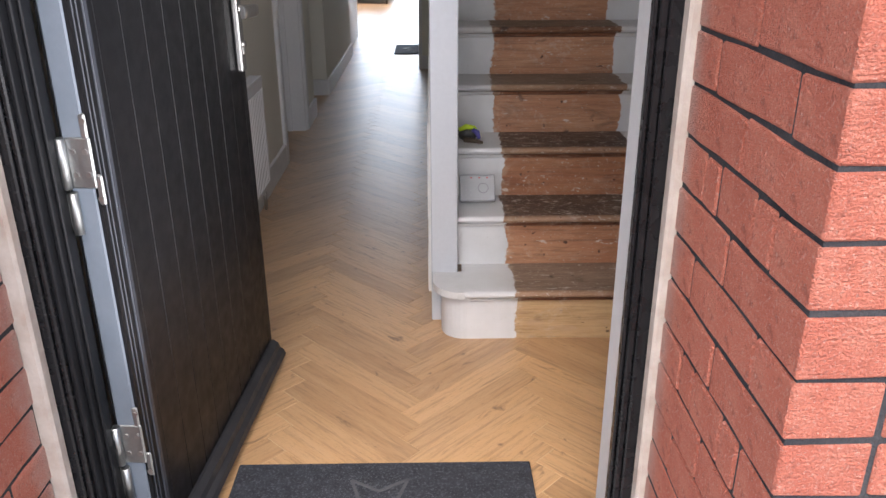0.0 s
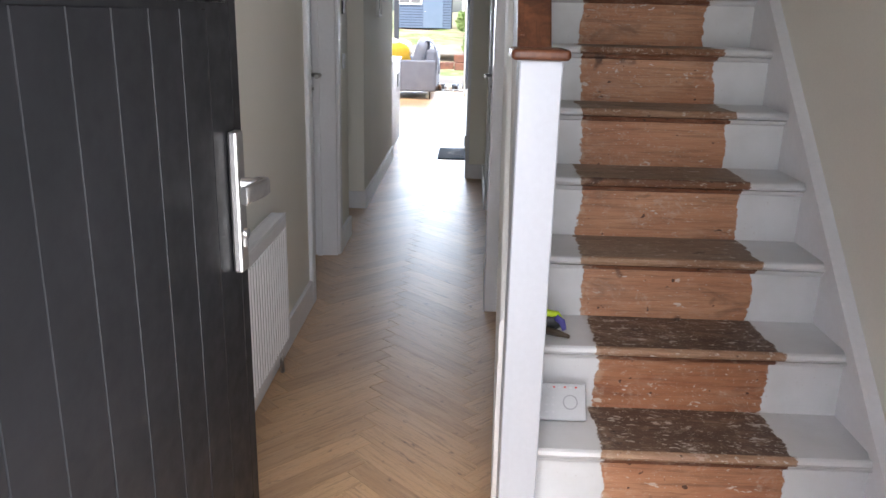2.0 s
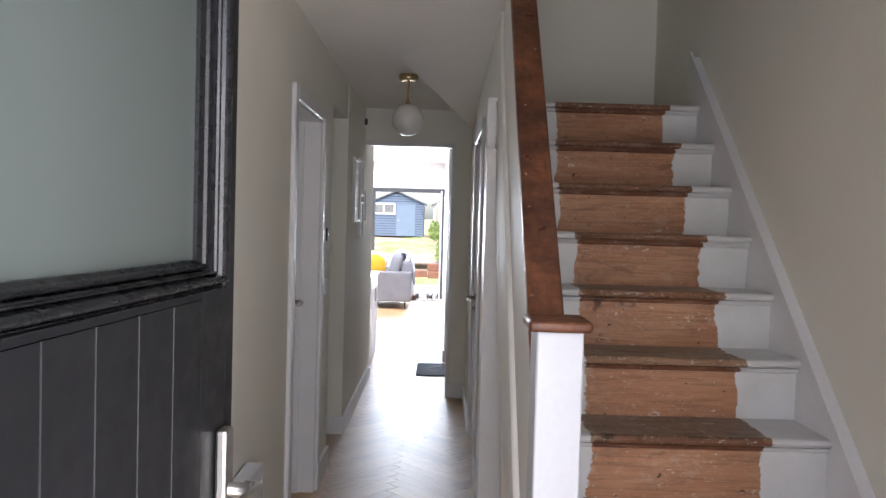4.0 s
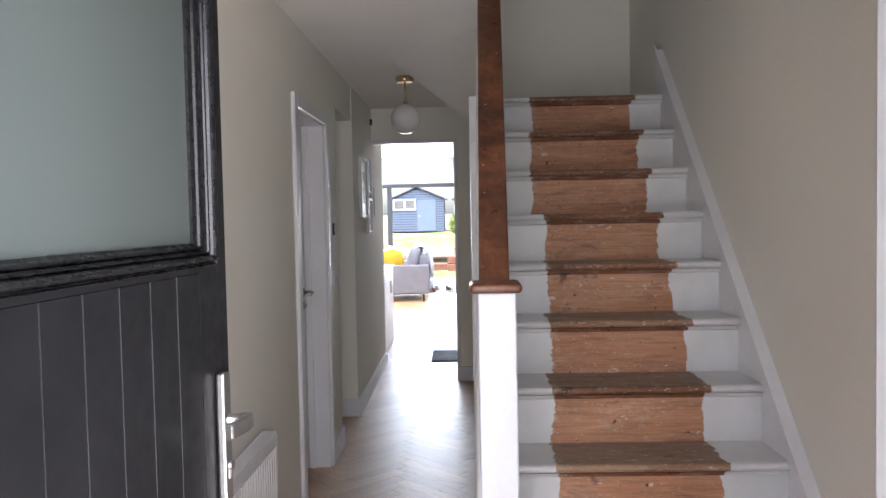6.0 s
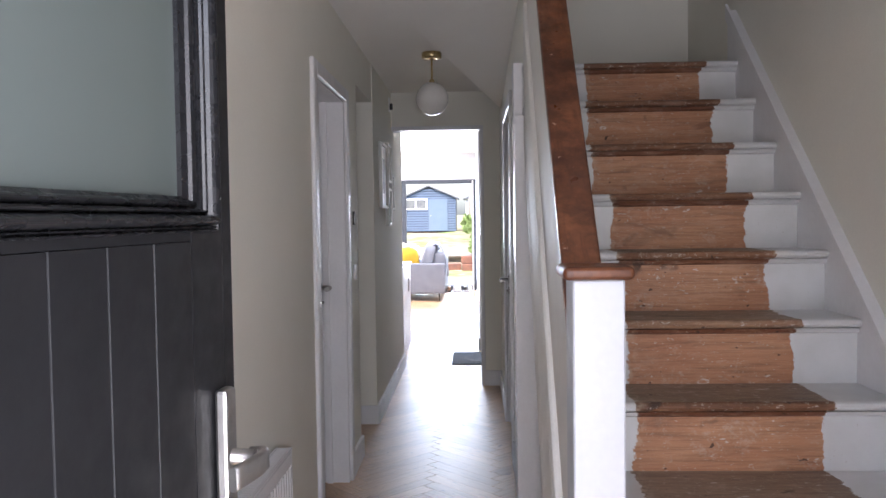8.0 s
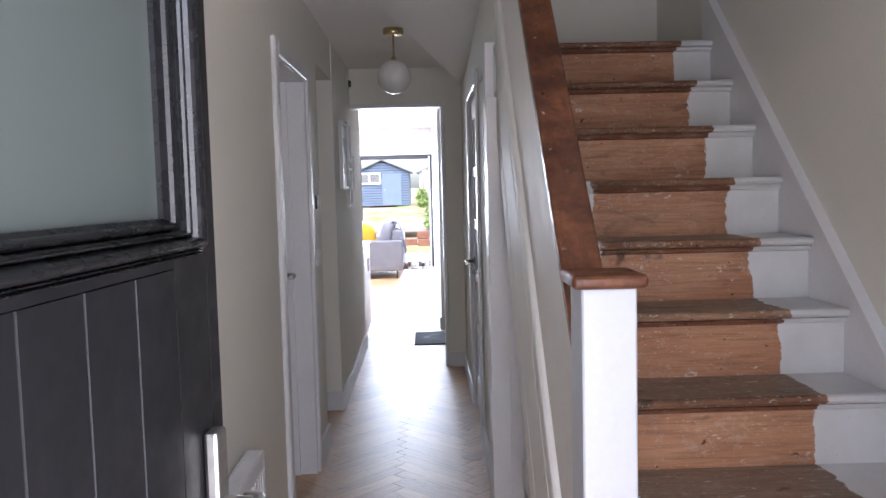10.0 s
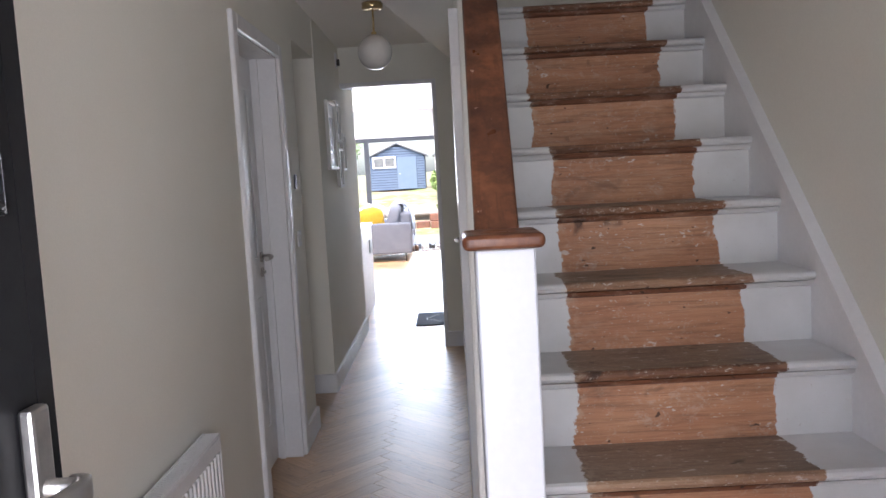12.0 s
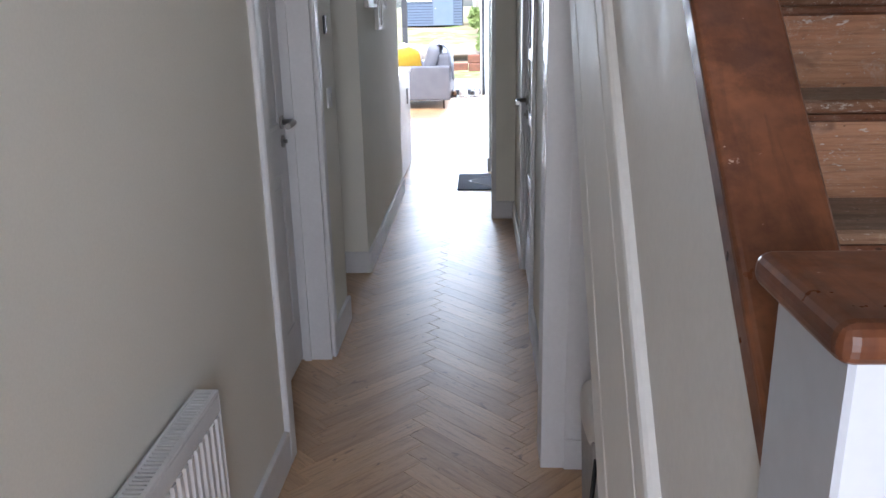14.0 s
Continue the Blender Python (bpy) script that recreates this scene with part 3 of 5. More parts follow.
part("string_moulding", bm, WHITE, stairs)

# balustrade: panel, outer string with mouldings, handrail, newel
def skewed(bm, k=0.033, dx=0.008):
    for v in bm.verts:
        v.co.x += dx + k * (v.co.y - 2.945)
    return bm


yn, yt = 2.945, 4.72
bm = bmesh.new()
prism(bm, [(yn, 0.02), (yn, 1.140), (yt, 1.140 + (yt - yn) * 0.888), (yt, rake(yt, -0.35)), (2.98, rake(2.98, -0.35))], "x", 1.188, 1.232)
part("side_panel", skewed(bm, 0.030, 0.0115), PANEL, stairs, "off-white painted solid balustrade panel")
bm = bmesh.new()
rows = []
for dz, xo in ((-0.36, 1.199), (-0.36, 1.182), (-0.35, 1.1805), (-0.215, 1.1805), (-0.21, 1.1825), (-0.085, 1.1825), (-0.08, 1.181),
               (0.137, 1.181), (0.140, 1.1825), (0.165, 1.1825), (0.169, 1.1805), (0.235, 1.1805), (0.245, 1.183), (0.25, 1.188), (0.254, 1.199)):
    rows.append([bm.verts.new((xo, y, rake(y, dz))) for y in (2.950, yt)])
for a, b in zip(rows, rows[1:]):
    bm.faces.new((a[0], a[1], b[1], b[0]))
for e in (0, 1):
    bm.faces.new([r[e] for r in rows])
bmesh.ops.recalc_face_normals(bm, faces=bm.faces[:])
part("string_moulding", skewed(bm, 0.030, 0.003), PANEL, stairs, "white painted moulded outer string")
bm = bmesh.new()
prism(bm, [(2.946, 1.174), (yt, 1.174 + (yt - 2.945) * 0.888), (yt, 1.133 + (yt - 2.945) * 0.888), (2.946, 1.133)], "x", 0.0, 1.0)
for v in bm.verts:
    dy = v.co.y - 2.945
    v.co.x = 1.198 + 0.030 * dy if v.co.x < 0.5 else 1.276 + 0.041 * dy
bmesh.ops.bevel(bm, geom=[e for e in bm.edges if abs(e.verts[0].co.y - e.verts[1].co.y) > 0.5], offset=0.006, segments=3, profile=0.5, affect="EDGES")
part("handrail", bm, RAIL, stairs, "worn red-brown stained handrail board with paint flecks")
part("newel_post", B(1.195, 1.283, 2.845, 2.945, 0.0, 1.278, bevel=0.003), NEWEL, stairs, "white painted square newel post")
bm = bmesh.new()
box(bm, 1.176, 1.296, 2.819, 2.942, 1.2785, 1.301, bevel=0.0095, seg=4)
part("newel_cap", bm, RAIL, stairs, "worn red-brown newel cap")

# understairs cupboard end
cup = thing("understairs_cupboard", "white painted understairs cupboard end panel with a fine joint", "cupboard")
part("end_panel", B(1.20, 1.42, 4.745, 4.79, 0.0, 1.80, bevel=0.002), WHITE, cup)
part("plinth_board", B(1.275, 1.42, 4.737, 4.745, 0.0, 0.105, bevel=0.001), WHITE, cup)
part("cover_board", B(1.275, 1.42, 4.739, 4.745, 0.109, 1.80, bevel=0.001), WHITE, cup)
part("side_board", B(1.20, 1.249, 4.79, 4.90, 0.0, 2.02, bevel=0.002), WHITE, cup)

# ---- front door and frame ----
frame_thing = tagged(new("door_frame"), "black painted timber door frame with white inner edge", "door frame", kind="structure")


def jamb(sign, x_out):
    bm = bmesh.new()
    def X(d):
        return x_out + sign * d
    rows = ((0.0, 0.045, 1.603, 1.644), (0.045, 0.058, 1.609, 1.644), (0.058, 0.066, 1.618, 1.638))
    for a, b, y0, y1 in rows:
        box(bm, min(X(a), X(b)), max(X(a), X(b)), y0, y1, 0.0, 2.12, bevel=0.003)
    return bm


part("jamb", jamb(-1, 1.597), GLOSSBLACK, frame_thing)
part("jamb", boxes((0.47, 0.546, 1.603, 1.70, 0, 2.12), (0.546, 0.556, 1.610, 1.70, 0, 2.12), bevel=0.003), GLOSSBLACK, frame_thing)
part("jamb", boxes((0.556, 0.564, 1.622, 1.680, 0, 2.1), (0.564, 0.572, 1.645, 1.690, 0, 2.1), (0.572, 0.578, 1.662, 1.695, 0, 2.1), bevel=0.002), BLACK, frame_thing)
part("head", boxes((0.463, 1.597, 1.603, 1.70, 2.05, 2.118), bevel=0.003), BLACK, frame_thing)
part("inner_lining", B(1.552, 1.61, 1.646, 1.79, 0.0, 2.08, bevel=0.002), LINING, frame_thing, "greyed white painted inner edge of the frame")
part("sill", boxes((0.463, 1.597, 1.59, 1.745, -0.05, 0.012), (0.463, 1.597, 1.64, 1.66, 0.012, 0.025), bevel=0.003), BLACK, frame_thing, "dark threshold sill")

DOOR = pose(0.630, 1.702, 0.0, 0, 0, 86.0)
W, DH = 0.888, 2.03
door = thing("front_door", "open black front door with frosted glass and grooved boards", "door", at=DOOR)
bm = bmesh.new()
for r in ((0.0, 0.083, 0.0, 0.052, 0.03, DH), (0.760, 0.855, 0.0, 0.052, 0.03, DH), (0.855, 0.8568, 0.004, 0.052, 0.03, DH), (0.8568, W, 0.0, 0.052, 0.03, DH), (0.083, 0.760, 0.006, 0.052, 0.03, 1.362), (0.083, 0.760, 0.001, 0.052, 1.362, 1.376), (0.083, 0.760, 0.0, 0.052, 1.87, DH)):
    box(bm, *r)
part("leaf", bm, BLACK, door)
n = 7
bw = (0.760 - 0.083) / n
for i in range(n):
    a = 0.083 + i * bw
    bm = bmesh.new()
    prism(bm, [(a + 0.0005, 0.008), (a + 0.0008, 0.003), (a + 0.0020, 0.0), (a + bw - 0.0020, 0.0), (a + bw - 0.0008, 0.003), (a + bw - 0.0005, 0.008)], "z", 0.03, 1.361)
    part("board", bm, BLACK, door)
part("pane", B(0.10, 0.79, 0.012, 0.030, 1.37, 1.90), FROST, door, "grey-green frosted glass pane")
GX0, GX1, GZ0, GZ1 = 0.063, 0.826, 1.3725, 1.925


def ring_frame(bm, x0, x1, z0, z1, w, y0, y1, bevel=0.004):
    box(bm, x0, x1, y0, y1, z0, z0 + w, bevel=bevel)
    box(bm, x0, x1, y0, y1, z1 - w, z1, bevel=bevel)
    box(bm, x0, x0 + w, y0, y1, z0 + w, z1 - w, bevel=bevel)
    box(bm, x1 - w, x1, y0, y1, z0 + w, z1 - w, bevel=bevel)
    return bm


def mitred_ring(bm, profile):
    """A stepped moulding round the glass: (inward, y) pairs carried round four mitred corners."""
    rings = []
    for d, y in profile:
        e = d * 0.58
        rings.append([bm.verts.new(p) for p in ((GX0 + d, y, GZ0 + e), (GX1 - d, y, GZ0 + e), (GX1 - d, y, GZ1 - e), (GX0 + d, y, GZ1 - e))])
    for a, b in zip(rings, rings[1:]):
        for i in range(4):
            bm.faces.new((a[i], a[(i + 1) % 4], b[(i + 1) % 4], b[i]))
    bmesh.ops.recalc_face_normals(bm, faces=bm.faces[:])
    return bm


def bead(d0, d1, y0, rise, n=7):
    """A half-round ridge of a moulding between two depths, standing proud by rise."""
    return [(d0 + (d1 - d0) * i / n, y0 - rise * math.sin(math.pi * i / n) ** 0.75) for i in range(n + 1)]


gm = part("glazing_moulding", mitred_ring(bmesh.new(), [(0.0, 0.006)] + bead(0.0, 0.006, -0.004, 0.006, 5) + bead(0.0075, 0.0125, -0.006, 0.006, 5) + bead(0.014, 0.038, -0.010, 0.013, 9) + [(0.040, 0.013)]), GLOSSBLACK, door, "stepped black glazing moulding")
part("moulding_step", mitred_ring(bmesh.new(), [(0.0402, 0.013)] + bead(0.0402, 0.047, -0.008, 0.005, 5) + [(0.050, -0.006), (0.052, 0.013)]), GLOSSBLACK, gm)
part("moulding_step", mitred_ring(bmesh.new(), [(0.0522, 0.013)] + bead(0.0522, 0.068, 0.001, 0.007, 6) + [(0.075, 0.006), (0.075, 0.013)]), GLOSSBLACK, gm)
bm = bmesh.new()
prism(bm, [(-0.002, 0.020), (-0.002, 0.078), (-0.009, 0.078), (-0.024, 0.068), (-0.028, 0.052), (-0.040, 0.044), (-0.045, 0.030), (-0.040, 0.020)], "x", 0.03, W - 0.01)
part("weather_bar", bm, SHEEN_BLACK, door, "black moulded weather bar")
hp = part("handle_plate", B(W - 0.075, W - 0.040, -0.019, -0.001, 0.915, 1.165, bevel=0.005), STEEL, door, "brushed steel handle plate")
bm = bmesh.new()
tube(bm, [(W - 0.058, -0.016, 1.074), (W - 0.058, -0.020, 1.074), (W - 0.058, -0.050, 1.074)], [0.0130, 0.0108, 0.0108], 18)
sweep = [(W - 0.046, -0.038), (W - 0.046, -0.049), (W - 0.051, -0.059), (W - 0.062, -0.064), (W - 0.082, -0.064), (W - 0.105, -0.061), (W - 0.128, -0.057), (W - 0.148, -0.053)]
rings = []
for i, (px, py) in enumerate(sweep):
    d = Vector(sweep[min(i + 1, 7)]) - Vector(sweep[max(i - 1, 0)])
    n_ = Vector((-d.y, d.x)).normalized() * 0.0055
    hh = 0.0105 + 0.0010 * min(i, 4)
    rings.append([bm.verts.new((px + n_.x * u, py + n_.y * u, 1.073 + hh * w)) for u, w in ((1, -0.8), (1, 0.8), (0.6, 1), (-0.6, 1), (-1, 0.8), (-1, -0.8), (-0.6, -1), (0.6, -1))])
for a, b in zip(rings, rings[1:]):
    for i in range(8):
        bm.faces.new((a[i], a[(i + 1) % 8], b[(i + 1) % 8], b[i])).smooth = True
bm.faces.new(rings[0][::-1])
bm.faces.new(rings[-1])
bmesh.ops.recalc_face_normals(bm, faces=bm.faces[:])
part("lever", bm, STEEL, hp, "brushed steel lever")
bm = bmesh.new()
tube(bm, [(W - 0.058, -0.012, 0.985), (W - 0.058, -0.026, 0.985)], 0.009, 16)
box(bm, W - 0.063, W - 0.053, -0.024, -0.012, 0.958, 0.985, bevel=0.003)
part("lock_cylinder", bm, STEEL, hp)
# hinge edge of the leaf with its gaskets
part("edge_strip", B(-0.0065, -0.0005, 0.005, 0.046, 0.04, 2.0, bevel=0.0028), SEAL, door, "pale blue-grey edge strip")
part("edge_gasket", boxes((0.046, 0.060, -0.003, 0.001, 0.04, 2.0), (0.026, 0.029, -0.002, 0.001, 0.04, 2.0), (0.012, 0.015, -0.002, 0.001, 0.04, 2.0), bevel=0.0009), GASKET, door, "dark grey gasket strip")



def door_hinge(z):
    h = part("hinge", boxes((-0.009, -0.002, -0.002, 0.042, z - 0.045, z + 0.045), (-0.008, -0.002, -0.012, 0.0, z - 0.075, z - 0.02), (-0.008, -0.002, 0.0, 0.013, z + 0.03, z + 0.085), bevel=0.003), ZINC, door, "zinc-plated hinge with screws")
    bm = bmesh.new()
    tube(bm, [(-0.015, 0.046, z - 0.043), (-0.015, 0.046, z + 0.045)], 0.0085, 14)
    tube(bm, [(-0.015, 0.040, z - 0.125), (-0.015, 0.040, z - 0.050)], 0.0085, 14)
    box(bm, -0.016, -0.009, 0.044, 0.064, z - 0.120, z - 0.052, bevel=0.003)
    part("knuckle", bm, ZINC, h)
    for dy, dz in ((0.008, 0.02), (0.008, -0.02), (0.004, 0.072), (-0.006, -0.062), (0.03, 0.02), (0.03, -0.02)):
        bm = bmesh.new()
        tube(bm, [(-0.009, dy, z + dz), (-0.0115, dy, z + dz)], 0.0052, 10)
        part("screw", bm, STEEL, h)


door_hinge(0.905)
door_hinge(0.335)
door_hinge(1.70)

# ---- white door in the left wall ----
ld = thing("panel_door", "closed white panelled hall door in a deep reveal", "door")
bm = bmesh.new()
box(bm, 0.205, 0.236, 4.845, 5.575, 0.01, 1.985)
part("leaf", bm, WHITE, ld)
for y0, y1, z0, z1 in ((4.95, 5.18, 0.2, 0.85), (5.24, 5.47, 0.2, 0.85), (4.95, 5.18, 1.02, 1.85), (5.24, 5.47, 1.02, 1.85)):
    bm = bmesh.new()
    for a in ((y0, y1, z0, z0 + 0.02), (y0, y1, z1 - 0.02, z1), (y0, y0 + 0.02, z0 + 0.02, z1 - 0.02), (y1 - 0.02, y1, z0 + 0.02, z1 - 0.02)):
        box(bm, 0.236, 0.243, *a, bevel=0.003)
    box(bm, 0.236, 0.240, y0 + 0.05, y1 - 0.05, z0 + 0.05, z1 - 0.05, bevel=0.002)
    part("raised_panel", bm, WHITE, ld)


def lever_set(parent, face, y, z, sx, along, plate_h=0.0):
    """A chrome lever and its round roses on a face at x; along: +1 or -1, the way the lever points in y."""
    bm = bmesh.new()
    tube(bm, [(face, y, z), (face + sx * 0.008, y, z)], 0.026, 20)
    h = part("rose", bm, STEEL, parent, "chrome rose")
    bm = bmesh.new()
    tube(bm, [(face + sx * 0.008, y, z), (face + sx * 0.045, y, z), (face + sx * 0.056, y + along * 0.018, z), (face + sx * 0.058, y + along * 0.128, z)], 0.0115, 14)
    part("lever", bm, STEEL, h, "chrome lever")
    bm = bmesh.new()
    tube(bm, [(face, y, z - 0.075), (face + sx * 0.007, y, z - 0.075)], 0.024, 20)
    part("escutcheon", bm, STEEL, parent)
    bm = bmesh.new()
    tube(bm, [(face + sx * 0.007, y, z - 0.075), (face + sx * 0.02, y, z - 0.075)], 0.008, 10)
    part("thumb_turn", bm, STEEL, parent)


lever_set(ld, 0.236, 5.515, 1.035, 1, -1)
bm = boxes((0.22, 0.362, 4.83, 4.845, 0, 1.99), (0.22, 0.362, 5.575, 5.592, 0, 1.99), (0.22, 0.362, 4.845, 5.575, 1.988, 2.006), (0.247, 0.275, 5.56, 5.575, 0, 1.988), (0.247, 0.275, 4.845, 4.86, 0, 1.988))
setting("door_1", bm, WHITE, "white painted door lining", "door lining")
setting("trim_1", boxes((XL, XL + 0.02, 4.755, 4.825, 0, 2.06), (XL, XL + 0.02, 5.597, 5.663, 0, 2.06), (XL, XL + 0.02, 4.825, 5.597, 1.995, 2.06), bevel=0.005), WHITE, "white painted architrave of the hall door", "trim")

# ---- glazed side door in the right wall ----
gd = thing("glazed_door", "white glazed side door with small panes", "door")
bm = bmesh.new()
gy0, gy1, gf = 5.995, 6.785, 1.262
for r in ((gf, gf + 0.04, gy0, gy0 + 0.1, 0.01, 2.0), (gf, gf + 0.04, gy1 - 0.1, gy1, 0.01, 2.0), (gf, gf + 0.04, gy0 + 0.1, gy1 - 0.1, 0.01, 0.22), (gf, gf + 0.04, gy0 + 0.1, gy1 - 0.1, 1.88, 2.0)):
    box(bm, *r, bevel=0.003)
for i in range(1, 5):
    z = 0.22 + i * 1.66 / 5
    box(bm, gf, gf + 0.04, gy0 + 0.1, gy1 - 0.1, z - 0.03, z + 0.03, bevel=0.003)
part("leaf_frame", bm, WHITE, gd)
for i in range(5):
    z = 0.22 + i * 1.66 / 5
    part("pane", B(gf + 0.016, gf + 0.022, gy0 + 0.1, gy1 - 0.1, z + 0.03, z + 1.66 / 5 - 0.03), FROST, gd, "obscured glass pane")
lever_set(gd, gf, 6.73, 0.97, -1, -1)
for z in (0.3, 1.75):
    bm = bmesh.new()
    tube(bm, [(gf - 0.006, gy0 + 0.004, z), (gf - 0.006, gy0 + 0.004, z + 0.09)], 0.007, 10)
    part("hinge", bm, STEEL, gd)
setting("trim_2", boxes((1.232, 1.25, 5.91, 5.985, 0, 2.09), (1.232, 1.25, 6.795, 6.87, 0, 2.09), (1.232, 1.25, 5.985, 6.795, 2.01, 2.09), (1.25, 1.30, 5.975, 5.992, 0, 2.015), (1.25, 1.30, 6.788, 6.805, 0, 2.015), bevel=0.004), WHITE, "white painted architrave of the glazed door", "trim")

# ---- radiator ----
rad = thing("radiator", "white double panel radiator fixed to the wall", "radiator")
ry0, ry1, rz0, rz1 = 3.05, 4.05, 0.11, 0.635
RB, RF = 0.368, 0.424        # back and front faces
part("back_panel", B(RB, RB + 0.010, ry0, ry1, rz0, rz1 - 0.01, bevel=0.003), WHITE, rad)
bm = bmesh.new()
nf = 30
pts = []
for i in range(nf):
    w = (ry1 - ry0 - 0.024) / nf
    a = ry0 + 0.012 + w * i
    pts += [(RF - 0.007, a), (RF - 0.007, a + w * 0.28), (RF, a + w * 0.42), (RF, a + w * 0.86), (RF - 0.007, a + w)]
pts = [(RF - 0.018, ry0), (RF - 0.007, ry0)] + pts + [(RF - 0.007, ry1), (RF - 0.018, ry1)]
prism(bm, pts, "z", rz0 + 0.03, rz1 - 0.055)
box(bm, RF - 0.018, RF - 0.002, ry0, ry1, rz0, rz0 + 0.03, bevel=0.004)
box(bm, RF - 0.018, RF - 0.002, ry0, ry1, rz1 - 0.055, rz1 - 0.008, bevel=0.004)
part("front_panel", bm, WHITE, rad)
part("side_cover", B(RB + 0.001, RF - 0.002, ry1 - 0.002, ry1 + 0.006, rz0 + 0.02, rz1, bevel=0.002), WHITE, rad)
part("side_cover", B(RB + 0.001, RF - 0.002, ry0 - 0.006, ry0 + 0.002, rz0 + 0.02, rz1, bevel=0.002), WHITE, rad)
part("top_rim", boxes((RB, RB + 0.009, ry0, ry1, rz1 - 0.006, rz1 + 0.003), (RF - 0.012, RF, ry0, ry1, rz1 - 0.006, rz1 + 0.003), bevel=0.002), WHITE, rad)
for i in range(76):
    y = ry0 + 0.010 + i * (ry1 - ry0 - 0.020) / 75
    part("grille_bar", B(RB + 0.009, RF - 0.012, y - 0.0038, y + 0.0038, rz1 - 0.004, rz1 + 0.001), WHITE, rad)
bm = bmesh.new()
tube(bm, [(0.398, ry1 - 0.04, -0.003), (0.398, ry1 - 0.04, 0.12)], 0.008, 10)
part("pipe", bm, STEEL, rad)
part("bracket", B(0.36, RB + 0.002, ry0 + 0.1, ry0 + 0.14, 0.2, 0.5), WHITE, rad)

# ---- ceiling lamp, alarm, switches, pictures ----
lamp = thing("pendant_lamp", "brass ceiling lamp with an opal glass globe, unlit", "lamp")
LX, LY = 0.781, 6.43
part("canopy", lathe(bmesh.new(), [(0.0, 2.374), (0.058, 2.374), (0.062, 2.378), (0.062, CEILING)], (LX, LY, 0), 32), BRASS, lamp)
bm = bmesh.new()
tube(bm, [(LX, LY, 2.376), (LX, LY, 2.235)], 0.006, 12)
lathe(bm, [(0.016, 2.222), (0.016, 2.24), (0.006, 2.25)], (LX, LY, 0), 16)
part("stem", bm, BRASS, lamp)
r = 0.102
part("globe", lathe(bmesh.new(), [(r * math.sin(math.pi * i / 20) + (0.0002 if i in (0, 20) else 0), -r * math.cos(math.pi * i / 20)) for i in range(21)], (LX, LY, 2.125), 32), OPAL, lamp, "opal glass globe")
sm = thing("smoke_alarm", "white round smoke alarm on the ceiling", "smoke alarm")
part("base", B(0.666, 0.80, 4.18, 4.34, 2.392, 2.41, bevel=0.006), WHITE, sm)
part("sensor", lathe(bmesh.new(), [(0.0, 2.362), (0.035, 2.364), (0.052, 2.375), (0.056, 2.392)], (0.735, 4.26, 0), 24), WHITE, sm)


def wall_plate(name, label, cat, x, y, z, w, h, sx=1, mat=None, rocker=True):
    t = thing(name, label, cat)
    part("plate", B(min(x, x + sx * 0.009), max(x, x + sx * 0.009), y - w / 2, y + w / 2, z - h / 2, z + h / 2, bevel=0.003), mat or WHITE, t)
    if rocker:
        part("rocker", B(min(x, x + sx * 0.013), max(x, x + sx * 0.013), y - w / 6, y + w / 6, z - h / 5, z + h / 5, bevel=0.002), PALEPL, t)
    return t


wall_plate("light_switch", "white plastic light switch on the hall wall", "switch", XL, 5.87, 1.09, 0.085, 0.085)
wall_plate("thermostat", "small dark heating control on the wall", "thermostat", XL, 5.87, 1.39, 0.05, 0.075, 1, BLACKPL, False)
al = wall_plate("alarm_sensor", "small white motion sensor high on the wall", "sensor", XL + 0.005, 7.80, 2.29, 0.06, 0.11, 1, WHITE, False)
part("lens", B(XL + 0.012, XL + 0.035, 7.78, 7.82, 2.25, 2.30, bevel=0.006), BLACKPL, al, "dark sensor lens")


def picture(label, face, sx, y0, y1, z0, z1, art, group="hall pictures", dep=0.025):
    t = thing("picture_frame", label, "picture", group)
    a, b = sorted((face, face + sx * dep))
    w = 0.022
    for r in ((y0, y1, z0, z0 + w), (y0, y1, z1 - w, z1), (y0, y0 + w, z0 + w, z1 - w), (y1 - w, y1, z0 + w, z1 - w)):
        part("frame_bar", B(a, b, *r, bevel=0.002), PALEPL, t)
    a, b = sorted((face + sx * 0.002, face + sx * 0.012))
    part("mount", B(a, b, y0 + w, y1 - w, z0 + w, z1 - w), WHITE, t)
    a, b = sorted((face + sx * 0.012, face + sx * 0.0135))
    m_ = (y1 - y0) * 0.27
    part("print", B(a, b, y0 + m_, y1 - m_, z0 + m_ * 1.1, z1 - m_ * 1.1), art, t, "dark print")


PX = XL + 0.006
picture("pale framed print with white mount on the wall", PX, 1, 7.05, 7.42, 1.46, 1.93, DARKART)
picture("small pale framed print hung high", PX, 1, 7.47, 7.70, 1.66, 1.96, DARKART)
picture("small pale framed print hung low", PX, 1, 7.47, 7.70, 1.33, 1.62, DARKART)
picture("narrow pale framed print", PX, 1, 7.74, 7.92, 1.45, 1.74, DARKART)
picture("white framed print beside the glazed door", 1.25, -1, 5.02, 5.30, 1.31, 1.74, DARKART)

